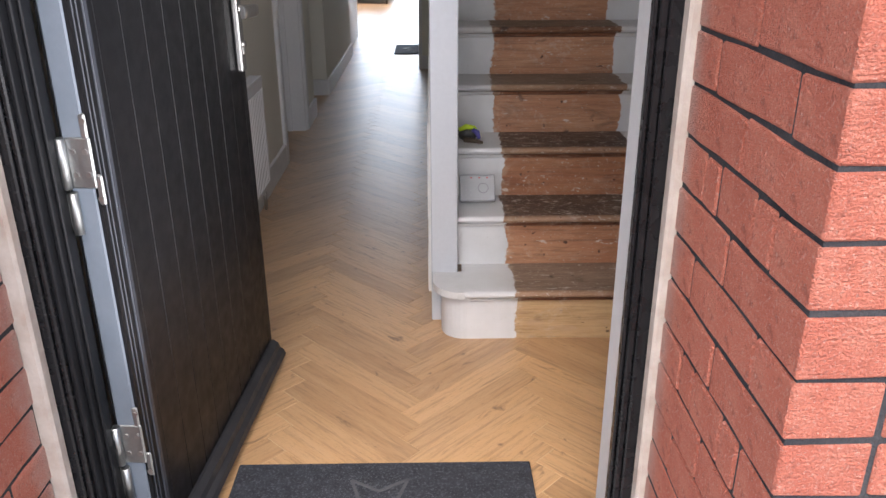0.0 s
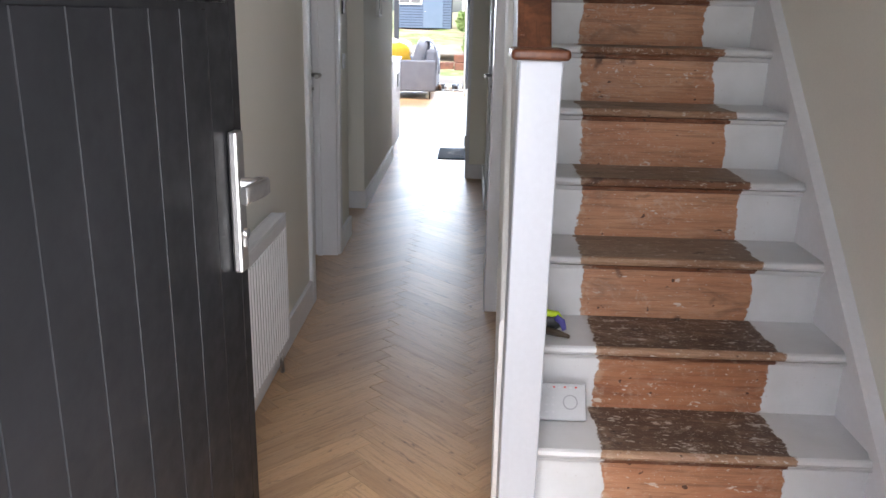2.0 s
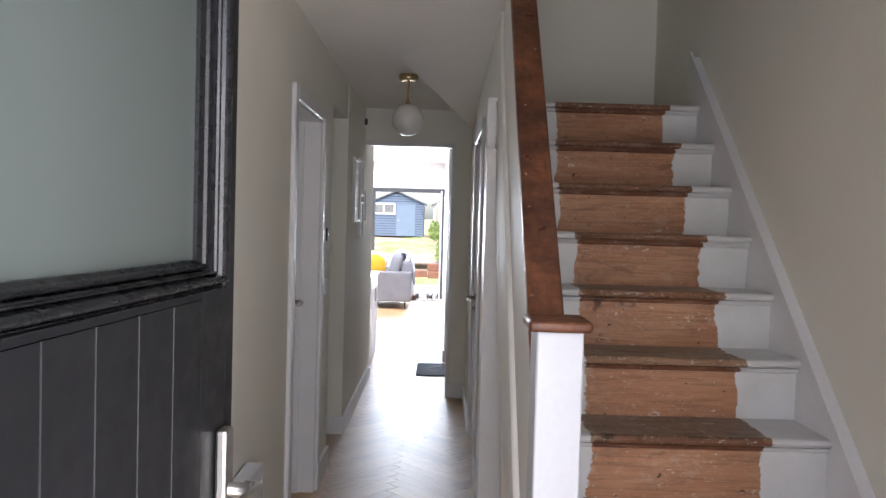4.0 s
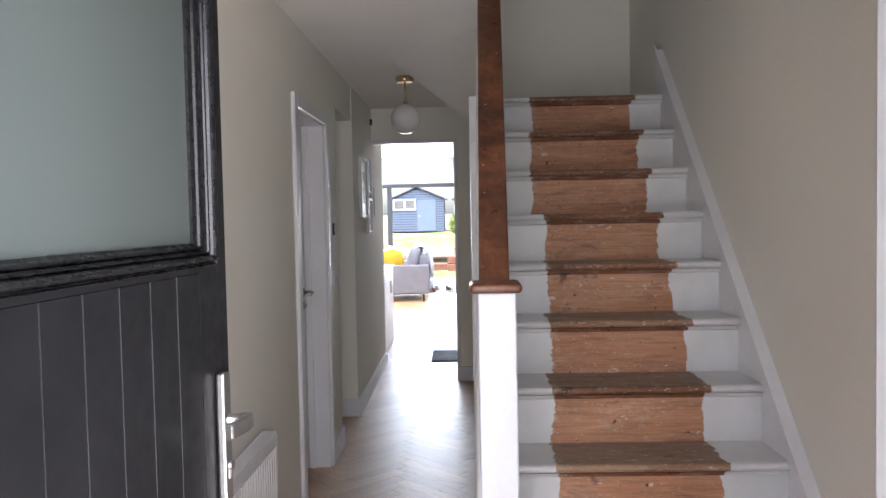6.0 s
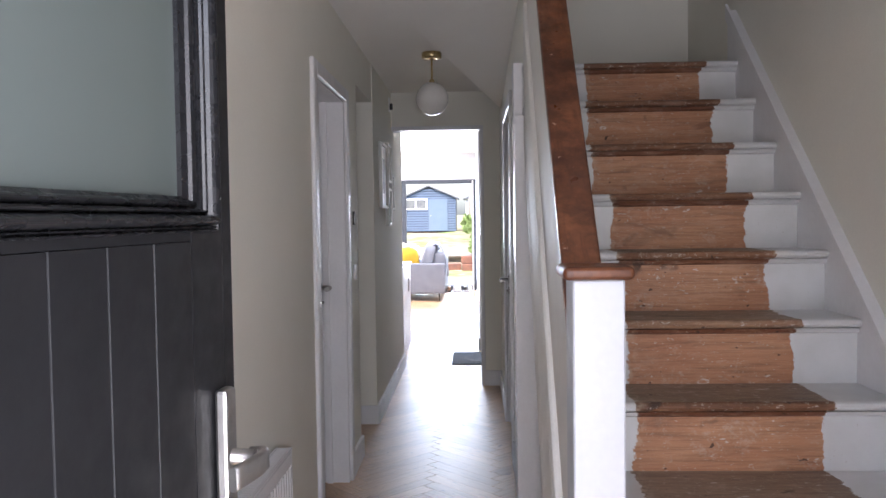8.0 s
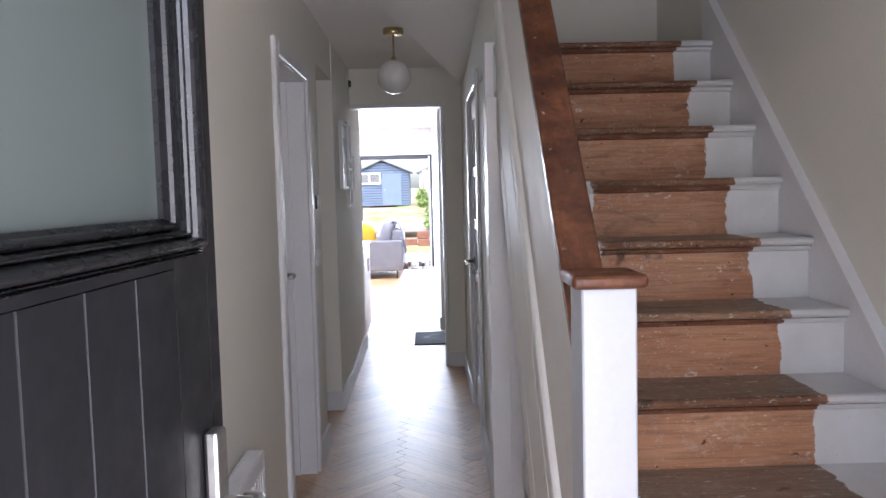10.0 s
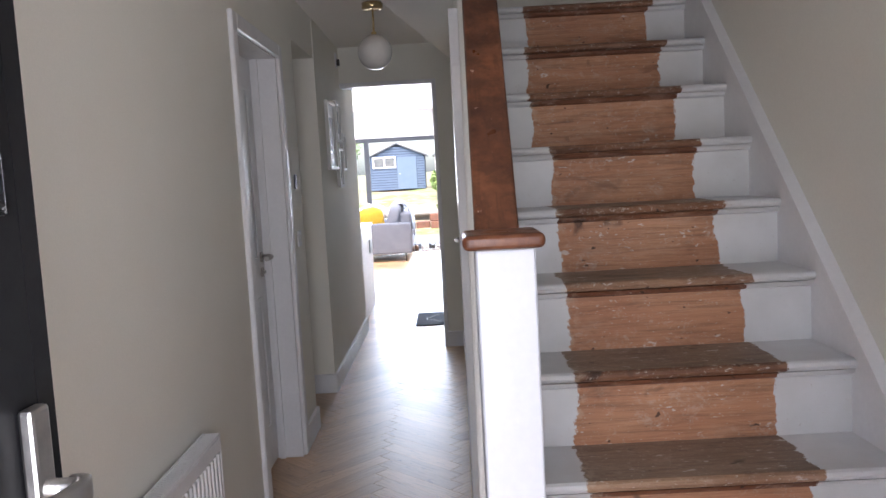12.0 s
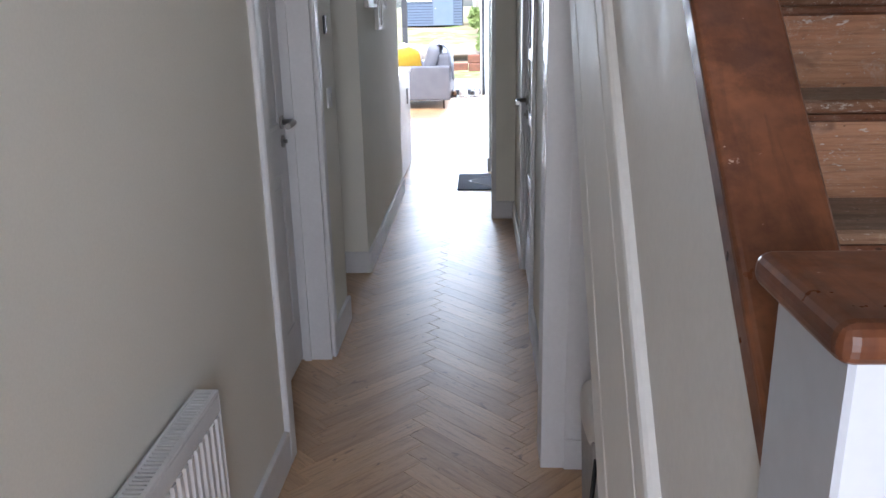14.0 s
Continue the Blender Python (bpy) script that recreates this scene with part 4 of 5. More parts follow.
# ---- understairs bin ----
bn = thing("waste_bin", "pale plastic swing bin under the stairs", "bin")
bx, by = 1.395, 4.43
bm = bmesh.new()
prism(bm, [(bx - 0.085, by - 0.12), (bx + 0.085, by - 0.12), (bx + 0.085, by + 0.12), (bx - 0.085, by + 0.12)], "z", 0, 0.36)
for vv in bm.verts:
    if vv.co.z > 0.2:
        vv.co.x, vv.co.y = bx + (vv.co.x - bx) * 1.15, by + (vv.co.y - by) * 1.12
bmesh.ops.bevel(bm, geom=bm.edges[:], offset=0.02, segments=3, profile=0.5, affect="EDGES")
part("body", bm, GREYPL, bn)
bm = bmesh.new()
puff(bm, (bx, by, 0.37), (0.108, 0.142, 0.065), 4.0)
part("lid", bm, PALEPL, bn, "pale domed lid")
cb = thing("power_cable", "black cable lying against the understairs edge", "cable")
bm = bmesh.new()
tube(bm, [(1.30, 4.25, 0.34), (1.285, 4.22, 0.2), (1.29, 4.15, 0.08), (1.32, 4.05, 0.008), (1.42, 4.0, 0.006)], 0.006, 8)
part("lead", bm, BLACKPL, cb)

# ---- mats and shoes at the entrance ----
mat = thing("doormat", "black rubber doormat with a star outline", "doormat")
part("pad", B(0.706, 1.442, 1.752, 2.05, 0.0, 0.012, bevel=0.003), RUBBER, mat)
cx, cy = 1.065, 1.895
star = []
for i in range(10):
    rr = 0.118 if i % 2 == 0 else 0.048
    a = -math.pi / 2 + i * math.pi / 5
    star.append((cx + rr * math.cos(a), cy + rr * math.sin(a) * 0.9))
for i in range(10):
    p, q = Vector((*star[i], 0)), Vector((*star[(i + 1) % 10], 0))
    d = (q - p).normalized()
    s = Vector((-d.y, d.x, 0)) * 0.004
    bm = bmesh.new()
    prism(bm, [(p + s)[:2], (q + s)[:2], (q - s)[:2], (p - s)[:2]], "z", 0.011, 0.0145)
    part("star_line", bm, MATLINE, mat, "raised grey star line")
sm2 = thing("shoe_mat", "dark rubber shoe tray mat by the stairs", "mat")
part("pad", B(1.705, 2.09, 1.80, 2.362, 0.0, 0.008, bevel=0.003), GREYMAT, sm2)


def shoe(at, sole_m, upper_m, heel_m, lace_m, label, s=1.0, group="shoes"):
    """A low trainer, toe along +y."""
    t = thing("shoe", label, "shoe", group, at)
    out = [(-0.032, 0.0), (0.032, 0.0), (0.037, 0.06), (0.036, 0.13), (0.046, 0.2), (0.04, 0.26), (0.012, 0.288), (-0.022, 0.282), (-0.044, 0.24), (-0.046, 0.19), (-0.034, 0.12), (-0.036, 0.05)]
    bm = bmesh.new()
    prism(bm, [(x * s, y * s) for x, y in out], "z", 0.0, 0.03 * s)
    bmesh.ops.bevel(bm, geom=[e for e in bm.edges if abs(e.verts[0].co.z - e.verts[1].co.z) < 1e-4], offset=0.006 * s, segments=2, profile=0.5, affect="EDGES")
    part("sole", bm, sole_m, t)
    bm = bmesh.new()
    secs = [(0.004, 0.028, 0.075, 0), (0.03, 0.031, 0.09, 0), (0.08, 0.033, 0.078, 1), (0.12, 0.033, 0.082, 0), (0.17, 0.038, 0.07, 0), (0.22, 0.04, 0.052, 0), (0.265, 0.028, 0.036, 0), (0.28, 0.008, 0.022, 0)]
    rings = []
    for y, w, h, _ in secs:
        ring = []
        for i in range(12):
            a = math.pi * i / 11
            ring.append(bm.verts.new((w * s * math.copysign(abs(math.cos(a)) ** 0.7, math.cos(a)), y * s, (0.02 + h * math.sin(a) ** 0.8) * s)))
        rings.append(ring)
    for a, b in zip(rings, rings[1:]):
        for i in range(11):
            bm.faces.new((a[i], b[i], b[i + 1], a[i + 1])).smooth = True
    bm.faces.new(rings[0])
    bm.faces.new(rings[-1][::-1])
    part("upper", bm, upper_m, t)
    bm = bmesh.new()
    puff(bm, (0, 0.012 * s, 0.07 * s), (0.026 * s, 0.02 * s, 0.026 * s), 3.0, 16, 10)
    part("heel_tab", bm, heel_m, t)
    for i in range(4):
        y = (0.125 + i * 0.026) * s
        bm = bmesh.new()
        h = 0.1 - i * 0.008
        tube(bm, [(-0.024 * s, y, (h - 0.012) * s), (0, y + 0.004, (h + 0.004) * s), (0.024 * s, y, (h - 0.012) * s)], 0.004 * s, 6)
        part("lace", bm, lace_m, t)
    bm = bmesh.new()
    puff(bm, (0, 0.058 * s, 0.094 * s), (0.024 * s, 0.036 * s, 0.012 * s), 2.6, 16, 8)
    part("collar", bm, GREYPL, t, "grey padded collar")
    return t


shoe(pose(1.745, 2.235, 0.008, 0, 0, -48), PALEPL, PALEPL, GREENL, WHITE, "white trainer with a dark green heel patch", group="shoes on the shoe mat")

# ---- things left on the stairs ----
box1 = thing("alarm_keypad", "white plastic keypad box standing on the second tread", "keypad")
part("casing", moved(B(-0.062, 0.062, -0.012, 0.012, 0.0, 0.095, bevel=0.005), pose(1.358, 3.030, 2 * R, -36, 0, 0) @ pose(0, -0.022, 0)), KEYPAD, box1)
KP = pose(1.358, 3.030, 2 * R, -36, 0, 0) @ pose(0, -0.022, 0)
bm = bmesh.new()
for i in range(24):
    a, b = 6.2832 * i / 24, 6.2832 * (i + 1) / 24
    f = [(0.020 + q * math.cos(w), -0.0125, 0.045 + q * math.sin(w)) for w, q in ((a, 0.019), (b, 0.019), (b, 0.016), (a, 0.016))]
    vs = [bm.verts.new(p) for p in f] + [bm.verts.new((p[0], -0.0145, p[2])) for p in f]
    for q in ((4, 5, 6, 7), (0, 1, 5, 4), (1, 2, 6, 5), (2, 3, 7, 6), (3, 0, 4, 7)):
        bm.faces.new([vs[j] for j in q])
part("dial_ring", moved(bm, KP), INK, box1)
for i, (x, z, mm) in enumerate([(-0.035 + 0.014 * i, 0.083, REDPL if i % 2 else GREYPL) for i in range(6)] + [(-0.04 + 0.016 * i, 0.02 + 0.018 * j, GREYPL) for i in range(2) for j in range(3)]):
    part("button", moved(B(x - 0.003, x + 0.003, -0.0145, -0.011, z - 0.002, z + 0.002), KP), mm, box1)

tool = thing("hand_tool", "lime and violet hand tool lying on the third tread", "tool")
tz = 3 * R
bm = bmesh.new()
tube(bm, [(1.285, 3.20, tz + 0.055), (1.32, 3.20, tz + 0.07), (1.36, 3.205, tz + 0.062), (1.378, 3.21, tz + 0.04)], [0.010, 0.014, 0.013, 0.007], 10)
part("grip", bm, LIME, tool, "lime green plastic grip")
bm = bmesh.new()
puff(bm, (1.33, 3.21, tz + 0.035), (0.05, 0.03, 0.034), 2.6, 18, 10, 0.25, 3)
part("body", bm, BLACKPL, tool, "black body")
bm = bmesh.new()
tube(bm, [(1.352, 3.19, tz + 0.058), (1.375, 3.18, tz + 0.045), (1.384, 3.165, tz + 0.02)], [0.012, 0.014, 0.008], 10)
part("trigger", bm, VIOLET, tool, "violet plastic trigger")
bm = bmesh.new()
tube(bm, [(1.31, 3.17, tz + 0.016), (1.36, 3.15, tz + 0.014), (1.40, 3.135, tz + 0.008)], [0.014, 0.012, 0.006], 10)
part("jaw", bm, DARKWOOD, tool, "dark steel jaw")
for piece in tool.children:
    piece.data.transform(pose(1.335, 3.19, tz) @ Matrix.Diagonal((0.72, 0.8, 0.74, 1)) @ pose(-1.335, -3.19, -tz))

# ---- kitchen end, mat, cabinet, sofa ----
km = thing("kitchen_mat", "grey rubber mat with a diamond outline on the kitchen floor", "mat")
part("pad", B(0.81, 1.42, 8.87, 9.52, 0.0, 0.010, bevel=0.003), GREYMAT, km)
dm = [(1.115, 8.93), (1.33, 9.19), (1.115, 9.46), (0.90, 9.19)]
for i in range(4):
    p, q = Vector((*dm[i], 0)), Vector((*dm[(i + 1) % 4], 0))
    d = (q - p).normalized()
    s = Vector((-d.y, d.x, 0)) * 0.005
    bm = bmesh.new()
    prism(bm, [(p + s)[:2], (q + s)[:2], (q - s)[:2], (p - s)[:2]], "z", 0.009, 0.0125)
    part("diamond_line", bm, BLACKPL, km)
cab = thing("kitchen_cabinet", "white kitchen cabinet end with pale worktop", "cabinet")
part("carcass", B(-0.35, 0.30, 9.05, 10.25, 0.0, 0.86, bevel=0.003), WHITE, cab)
part("side_panel", B(0.30, 0.32, 9.05, 10.25, 0.01, 0.875, bevel=0.002), WHITE, cab)
part("worktop", B(-0.37, 0.335, 9.03, 10.27, 0.875, 0.905, bevel=0.004), WHITE, cab)
sk = thing("power_socket", "white socket plate on the cabinet side", "socket")
part("plate", B(0.32, 0.33, 9.90, 10.0, 0.60, 0.74, bevel=0.003), GREYPL, sk)

kh = thing("key_hook", "small dark hook with keys on the wall", "hook")
part("plate", B(1.13, 1.17, 9.644, 9.652 + 0.018, 0.86, 0.90, bevel=0.002), BLACKPL, kh)
bm = bmesh.new()
tube(bm, [(1.15, 9.645, 0.88), (1.14, 9.62, 0.87), (1.12, 9.615, 0.88)], 0.008, 8)
tube(bm, [(1.145, 9.62, 0.87), (1.145, 9.622, 0.80)], 0.007, 8)
part("hook", bm, BLACKPL, kh)

sofa = thing("sofa", "light grey upholstered sofa with thin dark legs", "sofa")
sx0, sx1, sy0, sy1 = -0.46, 0.55, 14.46, 16.25
part("base", B(sx0, sx1 - 0.02, sy0 + 0.16, sy1 - 0.16, 0.14, 0.36, bevel=0.03), SOFA, sofa)
part("arm", B(sx0, sx1, sy0, sy0 + 0.17, 0.13, 0.63, bevel=0.025), SOFA, sofa)
part("arm", B(sx0, sx1, sy1 - 0.17, sy1, 0.13, 0.63, bevel=0.025), SOFA, sofa)
part("back", B(sx1 - 0.2, sx1, sy0 + 0.165, sy1 - 0.165, 0.15, 0.80, bevel=0.04), SOFA, sofa)
for i in range(2):
    y = 14.95 + i * 0.82
    bm = bmesh.new()
    puff(bm, (-0.07, y, 0.43), (0.40, 0.40, 0.085), 5, 28, 14, 0.05, i)
    part("seat_cushion", bm, SOFA, sofa)
    bm = bmesh.new()
    puff(bm, (0, 0, 0), (0.115, 0.39, 0.26), 3.6, 28, 16, 0.08, i + 4)
    part("back_cushion", moved(bm, pose(0.27, y, 0.70, 0, 16, 0)), SOFA, sofa)
for x, y in ((sx0 + 0.06, sy0 + 0.06), (sx1 - 0.1, sy0 + 0.06), (sx0 + 0.06, sy1 - 0.06), (sx1 - 0.1, sy1 - 0.06)):
    bm = bmesh.new()
    tube(bm, [(x, y, 0.0), (x, y, 0.15)], [0.010, 0.017], 10)
    part("leg", bm, DARKWOOD, sofa, "thin dark leg")
bm = bmesh.new()
puff(bm, (0, 0, 0), (0.22, 0.07, 0.19), 3.0, 24, 14, 0.2, 9)
tagged(part("cushion", moved(bm, pose(-0.12, 14.76, 0.70, 8, -10, 6)), YELLOW), "mustard yellow scatter cushion on the sofa", "cushion")
bm = bmesh.new()
puff(bm, (0, 0, 0), (0.2, 0.06, 0.18), 3.0, 24, 14, 0.2, 5)
tagged(part("cushion", moved(bm, pose(-0.10, 15.15, 0.76, 10, 10, -8)), CREAM), "cream scatter cushion on the sofa", "cushion")
bm = bmesh.new()
cols = 15
prev = None
for j in range(13):
    u = j / 12
    px = 0.30 + 0.30 * u
    pz = 0.83 + 0.11 * math.sin(min(1.0, u * 1.4) * math.pi) - (0.42 * max(0, u - 0.72) / 0.28)
    row = [bm.verts.new((min(px, 0.585) + 0.012 * noise.noise(Vector((i * 0.5, j * 0.4, 1))), 14.66 + 0.42 * i / (cols - 1), pz + 0.018 * noise.noise(Vector((i * 0.6, j * 0.3, 7))))) for i in range(cols)]
    if prev:
        for i in range(cols - 1):
            bm.faces.new((prev[i], prev[i + 1], row[i + 1], row[i])).smooth = True
    prev = row
thr = tagged(part("throw_blanket", bm, SOFA), "light grey throw draped over the sofa back", "blanket")
sol = thr.modifiers.new("thick", "SOLIDIFY")
sol.thickness = 0.012

# ---- garden doors ----
gdn = tagged(new("window_1"), "wide anthracite framed glazed garden doors", "garden door", kind="structure")
fy = 16.45
part("frame_head", B(-2.6, 1.085, fy - 0.035, fy + 0.045, 2.03, 2.108, bevel=0.004), ALU, gdn)
part("frame_sill", B(-2.6, 1.085, fy - 0.035, fy + 0.045, 0.0, 0.10, bevel=0.004), ALU, gdn)
for x in (-2.6, -1.5, -0.33, 1.025):
    part("mullion", B(x, x + 0.06 if x != -0.33 else x + 0.09, fy - 0.03, fy + 0.04, 0.045, 2.03, bevel=0.003), ALU, gdn)
for x0, x1 in ((-2.54, -1.5), (-1.44, -0.33)):
    p = part("pane", B(x0, x1, fy, fy + 0.008, 0.045, 2.03), CLEAR, gdn)
    p.visible_shadow = False
leaf = tagged(new("garden_door_leaf"), "open glazed garden door leaf with pale edges", "door")
lx = 1.02
part("stile", B(lx - 0.012, lx + 0.012, 15.05, 15.09, 0.012, 2.02, bevel=0.003), PALEPL, leaf)
part("stile", B(lx - 0.012, lx + 0.012, 16.34, 16.39, 0.012, 2.02, bevel=0.003), ALU, leaf)
part("rail", B(lx - 0.012, lx + 0.012, 15.09, 16.34, 0.012, 0.07, bevel=0.003), PALEPL, leaf)
part("rail", B(lx - 0.012, lx + 0.012, 15.09, 16.34, 1.97, 2.02, bevel=0.003), PALEPL, leaf)
p = part("pane", B(lx - 0.004, lx + 0.004, 15.09, 16.34, 0.07, 1.97), CLEAR, leaf)
p.visible_shadow = False
st = thing("shoe_tray", "dark mat below the row of shoes at the garden doors", "mat")
part("pad", B(0.40, 1.02, 16.02, 16.40, 0.0, 0.01, bevel=0.003), BLACKPL, st)
for i, (mm, sl, lab) in enumerate(((TAN, DARKWOOD, "brown leather ankle shoe"), (TAN, DARKWOOD, "brown leather ankle shoe"), (GREYPL, WHITE, "grey trainer"), (PALEPL, WHITE, "pale trainer"), (BLACKPL, GREYPL, "black trainer"), (GREYPL, PALEPL, "grey trainer"))):
    shoe(pose(0.47 + i * 0.098, 16.06, 0.01, 0, 0, (-6, 5, -14, 10, -4, 8)[i]), sl, mm, mm, WHITE, lab + " by the garden doors", 1.0, "shoes by the garden doors")

# ---- garden ----
bm = bmesh.new()
nx, ny = 60, 70


def ground_z(x, y):
    base = 0.0 if y < 19 else 0.033 * (y - 19) if y < 41 else 0.73 + 0.004 * (y - 41)
    return -0.05 + base + (0.10 * noise.noise(Vector((x * 0.35, y * 0.3, 0))) + 0.03 * noise.noise(Vector((x * 1.7, y * 1.6, 3))) if 20 < y < 60 else 0)


rows = []
for j in range(ny + 1):
    v_ = j / ny
    y = 16.5 + 40 * v_ if v_ < 0.85 else 50.5 + (v_ - 0.85) / 0.15 * 900
    row = []
    for i in range(nx + 1):
        u = (i / nx - 0.5) * 2
        x = math.copysign(abs(u) ** 2.2, u) * (30 if y < 60 else 500)
        row.append(bm.verts.new((x, y, ground_z(x, y))))
    rows.append(row)
for a, b in zip(rows, rows[1:]):
    for i in range(nx):
        bm.faces.new((a[i], a[i + 1], b[i + 1], b[i])).smooth = True
setting("ground_garden", bm, LAWN, "rough garden of grass and bare soil", "ground")
setting("patio", B(-4, 6, 16.54, 20.0, -0.2, -0.01), PATIO, "rough pale patio outside the garden doors", "patio")
for x, w_, tier in ((-0.02, 0.34, 0), (0.34, 0.36, 0), (0.72, 0.33, 0), (1.07, 0.36, 0), (0.70, 0.30, 1), (1.02, 0.38, 1), (1.05, 0.34, 2)):
    y = 22.0 + 0.10 * math.sin(x * 7 + tier)
    z = ground_z(0.7, 22.0) - 0.02 + 0.20 * tier
    bm = bmesh.new()
    box(bm, x, x + w_, y, y + 0.24, z - (0.1 if tier == 0 else 0.0), z + 0.195, bevel=0.018)
    tagged(part("timber_block", bm, SLEEPER), "reddish-brown weathered timber edging block in the soil", "timber block", "garden edging")
bm = bmesh.new()
puff(bm, (0.3, 24.5, 0.22), (1.3, 0.9, 0.32), 2.0, 36, 14, 0.5, 2)
tagged(part("soil_mound", bm, PATIO), "mound of bare brown soil on the lawn", "soil")

shed = thing("garden_shed", "blue timber garden shed with white window and pitched roof", "shed")
hx0, hx1, hy, hz0, he, ha = -2.58, 0.16, 41.0, 0.70, 2.36, 2.95
bm = bmesh.new()
prism(bm, [(hx0 + 0.02, hz0), (hx1 - 0.02, hz0), (hx1 - 0.02, he), ((hx0 + hx1) / 2, ha), (hx0 + 0.02, he)], "y", hy + 0.02, hy + 3.0)
part("wall", bm, SHEDSHADE, shed)
nb = 18
for i in range(nb):
    z0, z1 = hz0 + (ha - hz0) * i / nb + 0.022, hz0 + (ha - hz0) * (i + 1) / nb
    def half(z):
        return (hx1 - hx0) / 2 * (1.0 if z <= he else max(0.0, (ha - z) / (ha - he)))
    c_ = (hx0 + hx1) / 2
    w_ = half(z1)
    if w_ < 0.1:
        continue
    bm = bmesh.new()
    vs = [bm.verts.new(p) for p in ((c_ - half(z0), hy - 0.012, z0), (c_ + half(z0), hy - 0.012, z0), (c_ + w_, hy + 0.012, z1), (c_ - w_, hy + 0.012, z1), (c_ - half(z0), hy + 0.03, z0), (c_ + half(z0), hy + 0.03, z0), (c_ + w_, hy + 0.03, z1), (c_ - w_, hy + 0.03, z1))]
    for q in ((0, 1, 2, 3), (4, 7, 6, 5), (0, 4, 5, 1), (3, 2, 6, 7), (0, 3, 7, 4), (1, 5, 6, 2)):
        bm.faces.new([vs[j] for j in q])
    part("weatherboard", bm, SHEDBLUE, shed)
for s in (-1, 1):
    bm = bmesh.new()
    c_, hw = (hx0 + hx1) / 2, (hx1 - hx0) / 2 + 0.12
    prism(bm, [(c_, ha + 0.02), (c_ + s * hw, he - 0.04), (c_ + s * hw, he + 0.02), (c_, ha + 0.08)], "y", hy - 0.12, hy + 3.1)
    part("roof", bm, FELT, shed)
dd = part("door", boxes((-1.21, -0.26, hy - 0.045, hy - 0.015, hz0 + 0.03, 2.33), bevel=0.005), SHEDDOOR, shed)
bm = bmesh.new()
tube(bm, [(-1.12, hy - 0.05, 1.5), (-1.12, hy - 0.08, 1.5), (-1.06, hy - 0.08, 1.5)], 0.012, 8)
part("handle", bm, STEEL, dd)
wf = part("window", ring_frame(bmesh.new(), -2.43, -1.27, 1.80, 2.36, 0.07, hy - 0.05, hy - 0.012), WHITE, shed, "white window frame")
part("mullion", B(-1.88, -1.81, hy - 0.05, hy - 0.012, 1.87, 2.29), WHITE, wf)
for x0, x1 in ((-2.36, -1.88), (-1.81, -1.34)):
    part("pane", B(x0, x1, hy - 0.03, hy - 0.022, 1.87, 2.29), DARKART, wf)

fen = thing("garden_fence", "pale timber garden fence panels along the lawn", "fence")
for i in range(26):
    y = 24 + i * 0.9
    z = ground_z(1.9, y)
    x = 1.30 - 0.022 * i
    part("post", B(x, x + 0.09, y, y + 0.09, z - 0.2, z + 1.75), FENCE, fen)
    for j in range(6):
        part("slat", B(x + 0.02, x + 0.045, y + 0.09 + j * 0.135, y + 0.09 + j * 0.135 + 0.12, z - 0.05, z + 1.65 + 0.03 * ((i + j) % 3)), FENCE, fen)


def leafy(name, label, cat, x, y, z, h, w, n, trunk=True, seed=1):
    t = thing(name, label, cat)
    rnd_ = random.Random(seed)
    if trunk:
        bm = bmesh.new()
        tube(bm, [(x, y, z - 0.2), (x + 0.1, y, z + h * 0.3), (x, y, z + h * 0.6)], [0.14, 0.1, 0.05], 8)
        for k in range(5):
            a = k * 1.26
            tube(bm, [(x, y, z + h * (0.3 + 0.05 * k)), (x + math.cos(a) * w * 0.3, y + math.sin(a) * w * 0.3, z + h * (0.5 + 0.05 * k))], [0.05, 0.02], 6)
        part("trunk", bm, BARK, t)
    bm = bmesh.new()
    for _ in range(n):
        while True:
            p = Vector((rnd_.uniform(-1, 1), rnd_.uniform(-1, 1), rnd_.uniform(-1, 1)))
            if p.length < 0.75 + 0.35 * noise.noise(p * 2 + Vector((seed, 0, 0))):
                break
        c_ = Vector((x + p.x * w, y + p.y * w * 0.7, z + h * 0.62 + p.z * h * 0.42))
        q = Euler((rnd_.uniform(0, 6), rnd_.uniform(0, 6), rnd_.uniform(0, 6))).to_matrix()
        s = rnd_.uniform(0.06, 0.13) * (1.0 if n > 600 else 0.8)
        vs = [bm.verts.new(c_ + q @ Vector(o) * s) for o in ((0, -1.2, 0), (0.5, 0, 0.15), (0, 1.2, 0), (-0.5, 0, 0.15))]
        bm.faces.new((vs[0], vs[1], vs[2]))
        bm.faces.new((vs[0], vs[2], vs[3]))
    part("crown", bm, LEAF, t)


leafy("tree", "leafy green garden tree behind the shed", "tree", 2.3, 46.0, 0.7, 4.0, 1.2, 2000, True, 3)
leafy("tree", "leafy green garden tree beyond the lawn", "tree", -5.5, 50.0, 0.7, 4.6, 2.2, 2600, True, 8)
leafy("shrub", "green climbing shrub beside the fence", "shrub", 0.78, 33.0, 0.45, 1.1, 0.26, 500, False, 5)
leafy("shrub", "low green plant at the fence foot", "shrub", 1.25, 23.6, 0.1, 0.9, 0.42, 700, False, 6)
leafy("shrub", "low green plant by the timber blocks", "shrub", 1.30, 27.0, 0.25, 1.1, 0.4, 700, False, 7)
nbh = thing("outbuilding", "pale rendered outbuilding beyond the fence", "outbuilding")
part("wall", B(0.6, 3.4, 47, 50, 0.5, 2.5), WHITE, nbh)
bm = bmesh.new()
prism(bm, [(0.45, 2.45), (3.55, 2.45), (2.0, 3.2)], "y", 46.8, 50.2)
part("roof", bm, FELT, nbh)
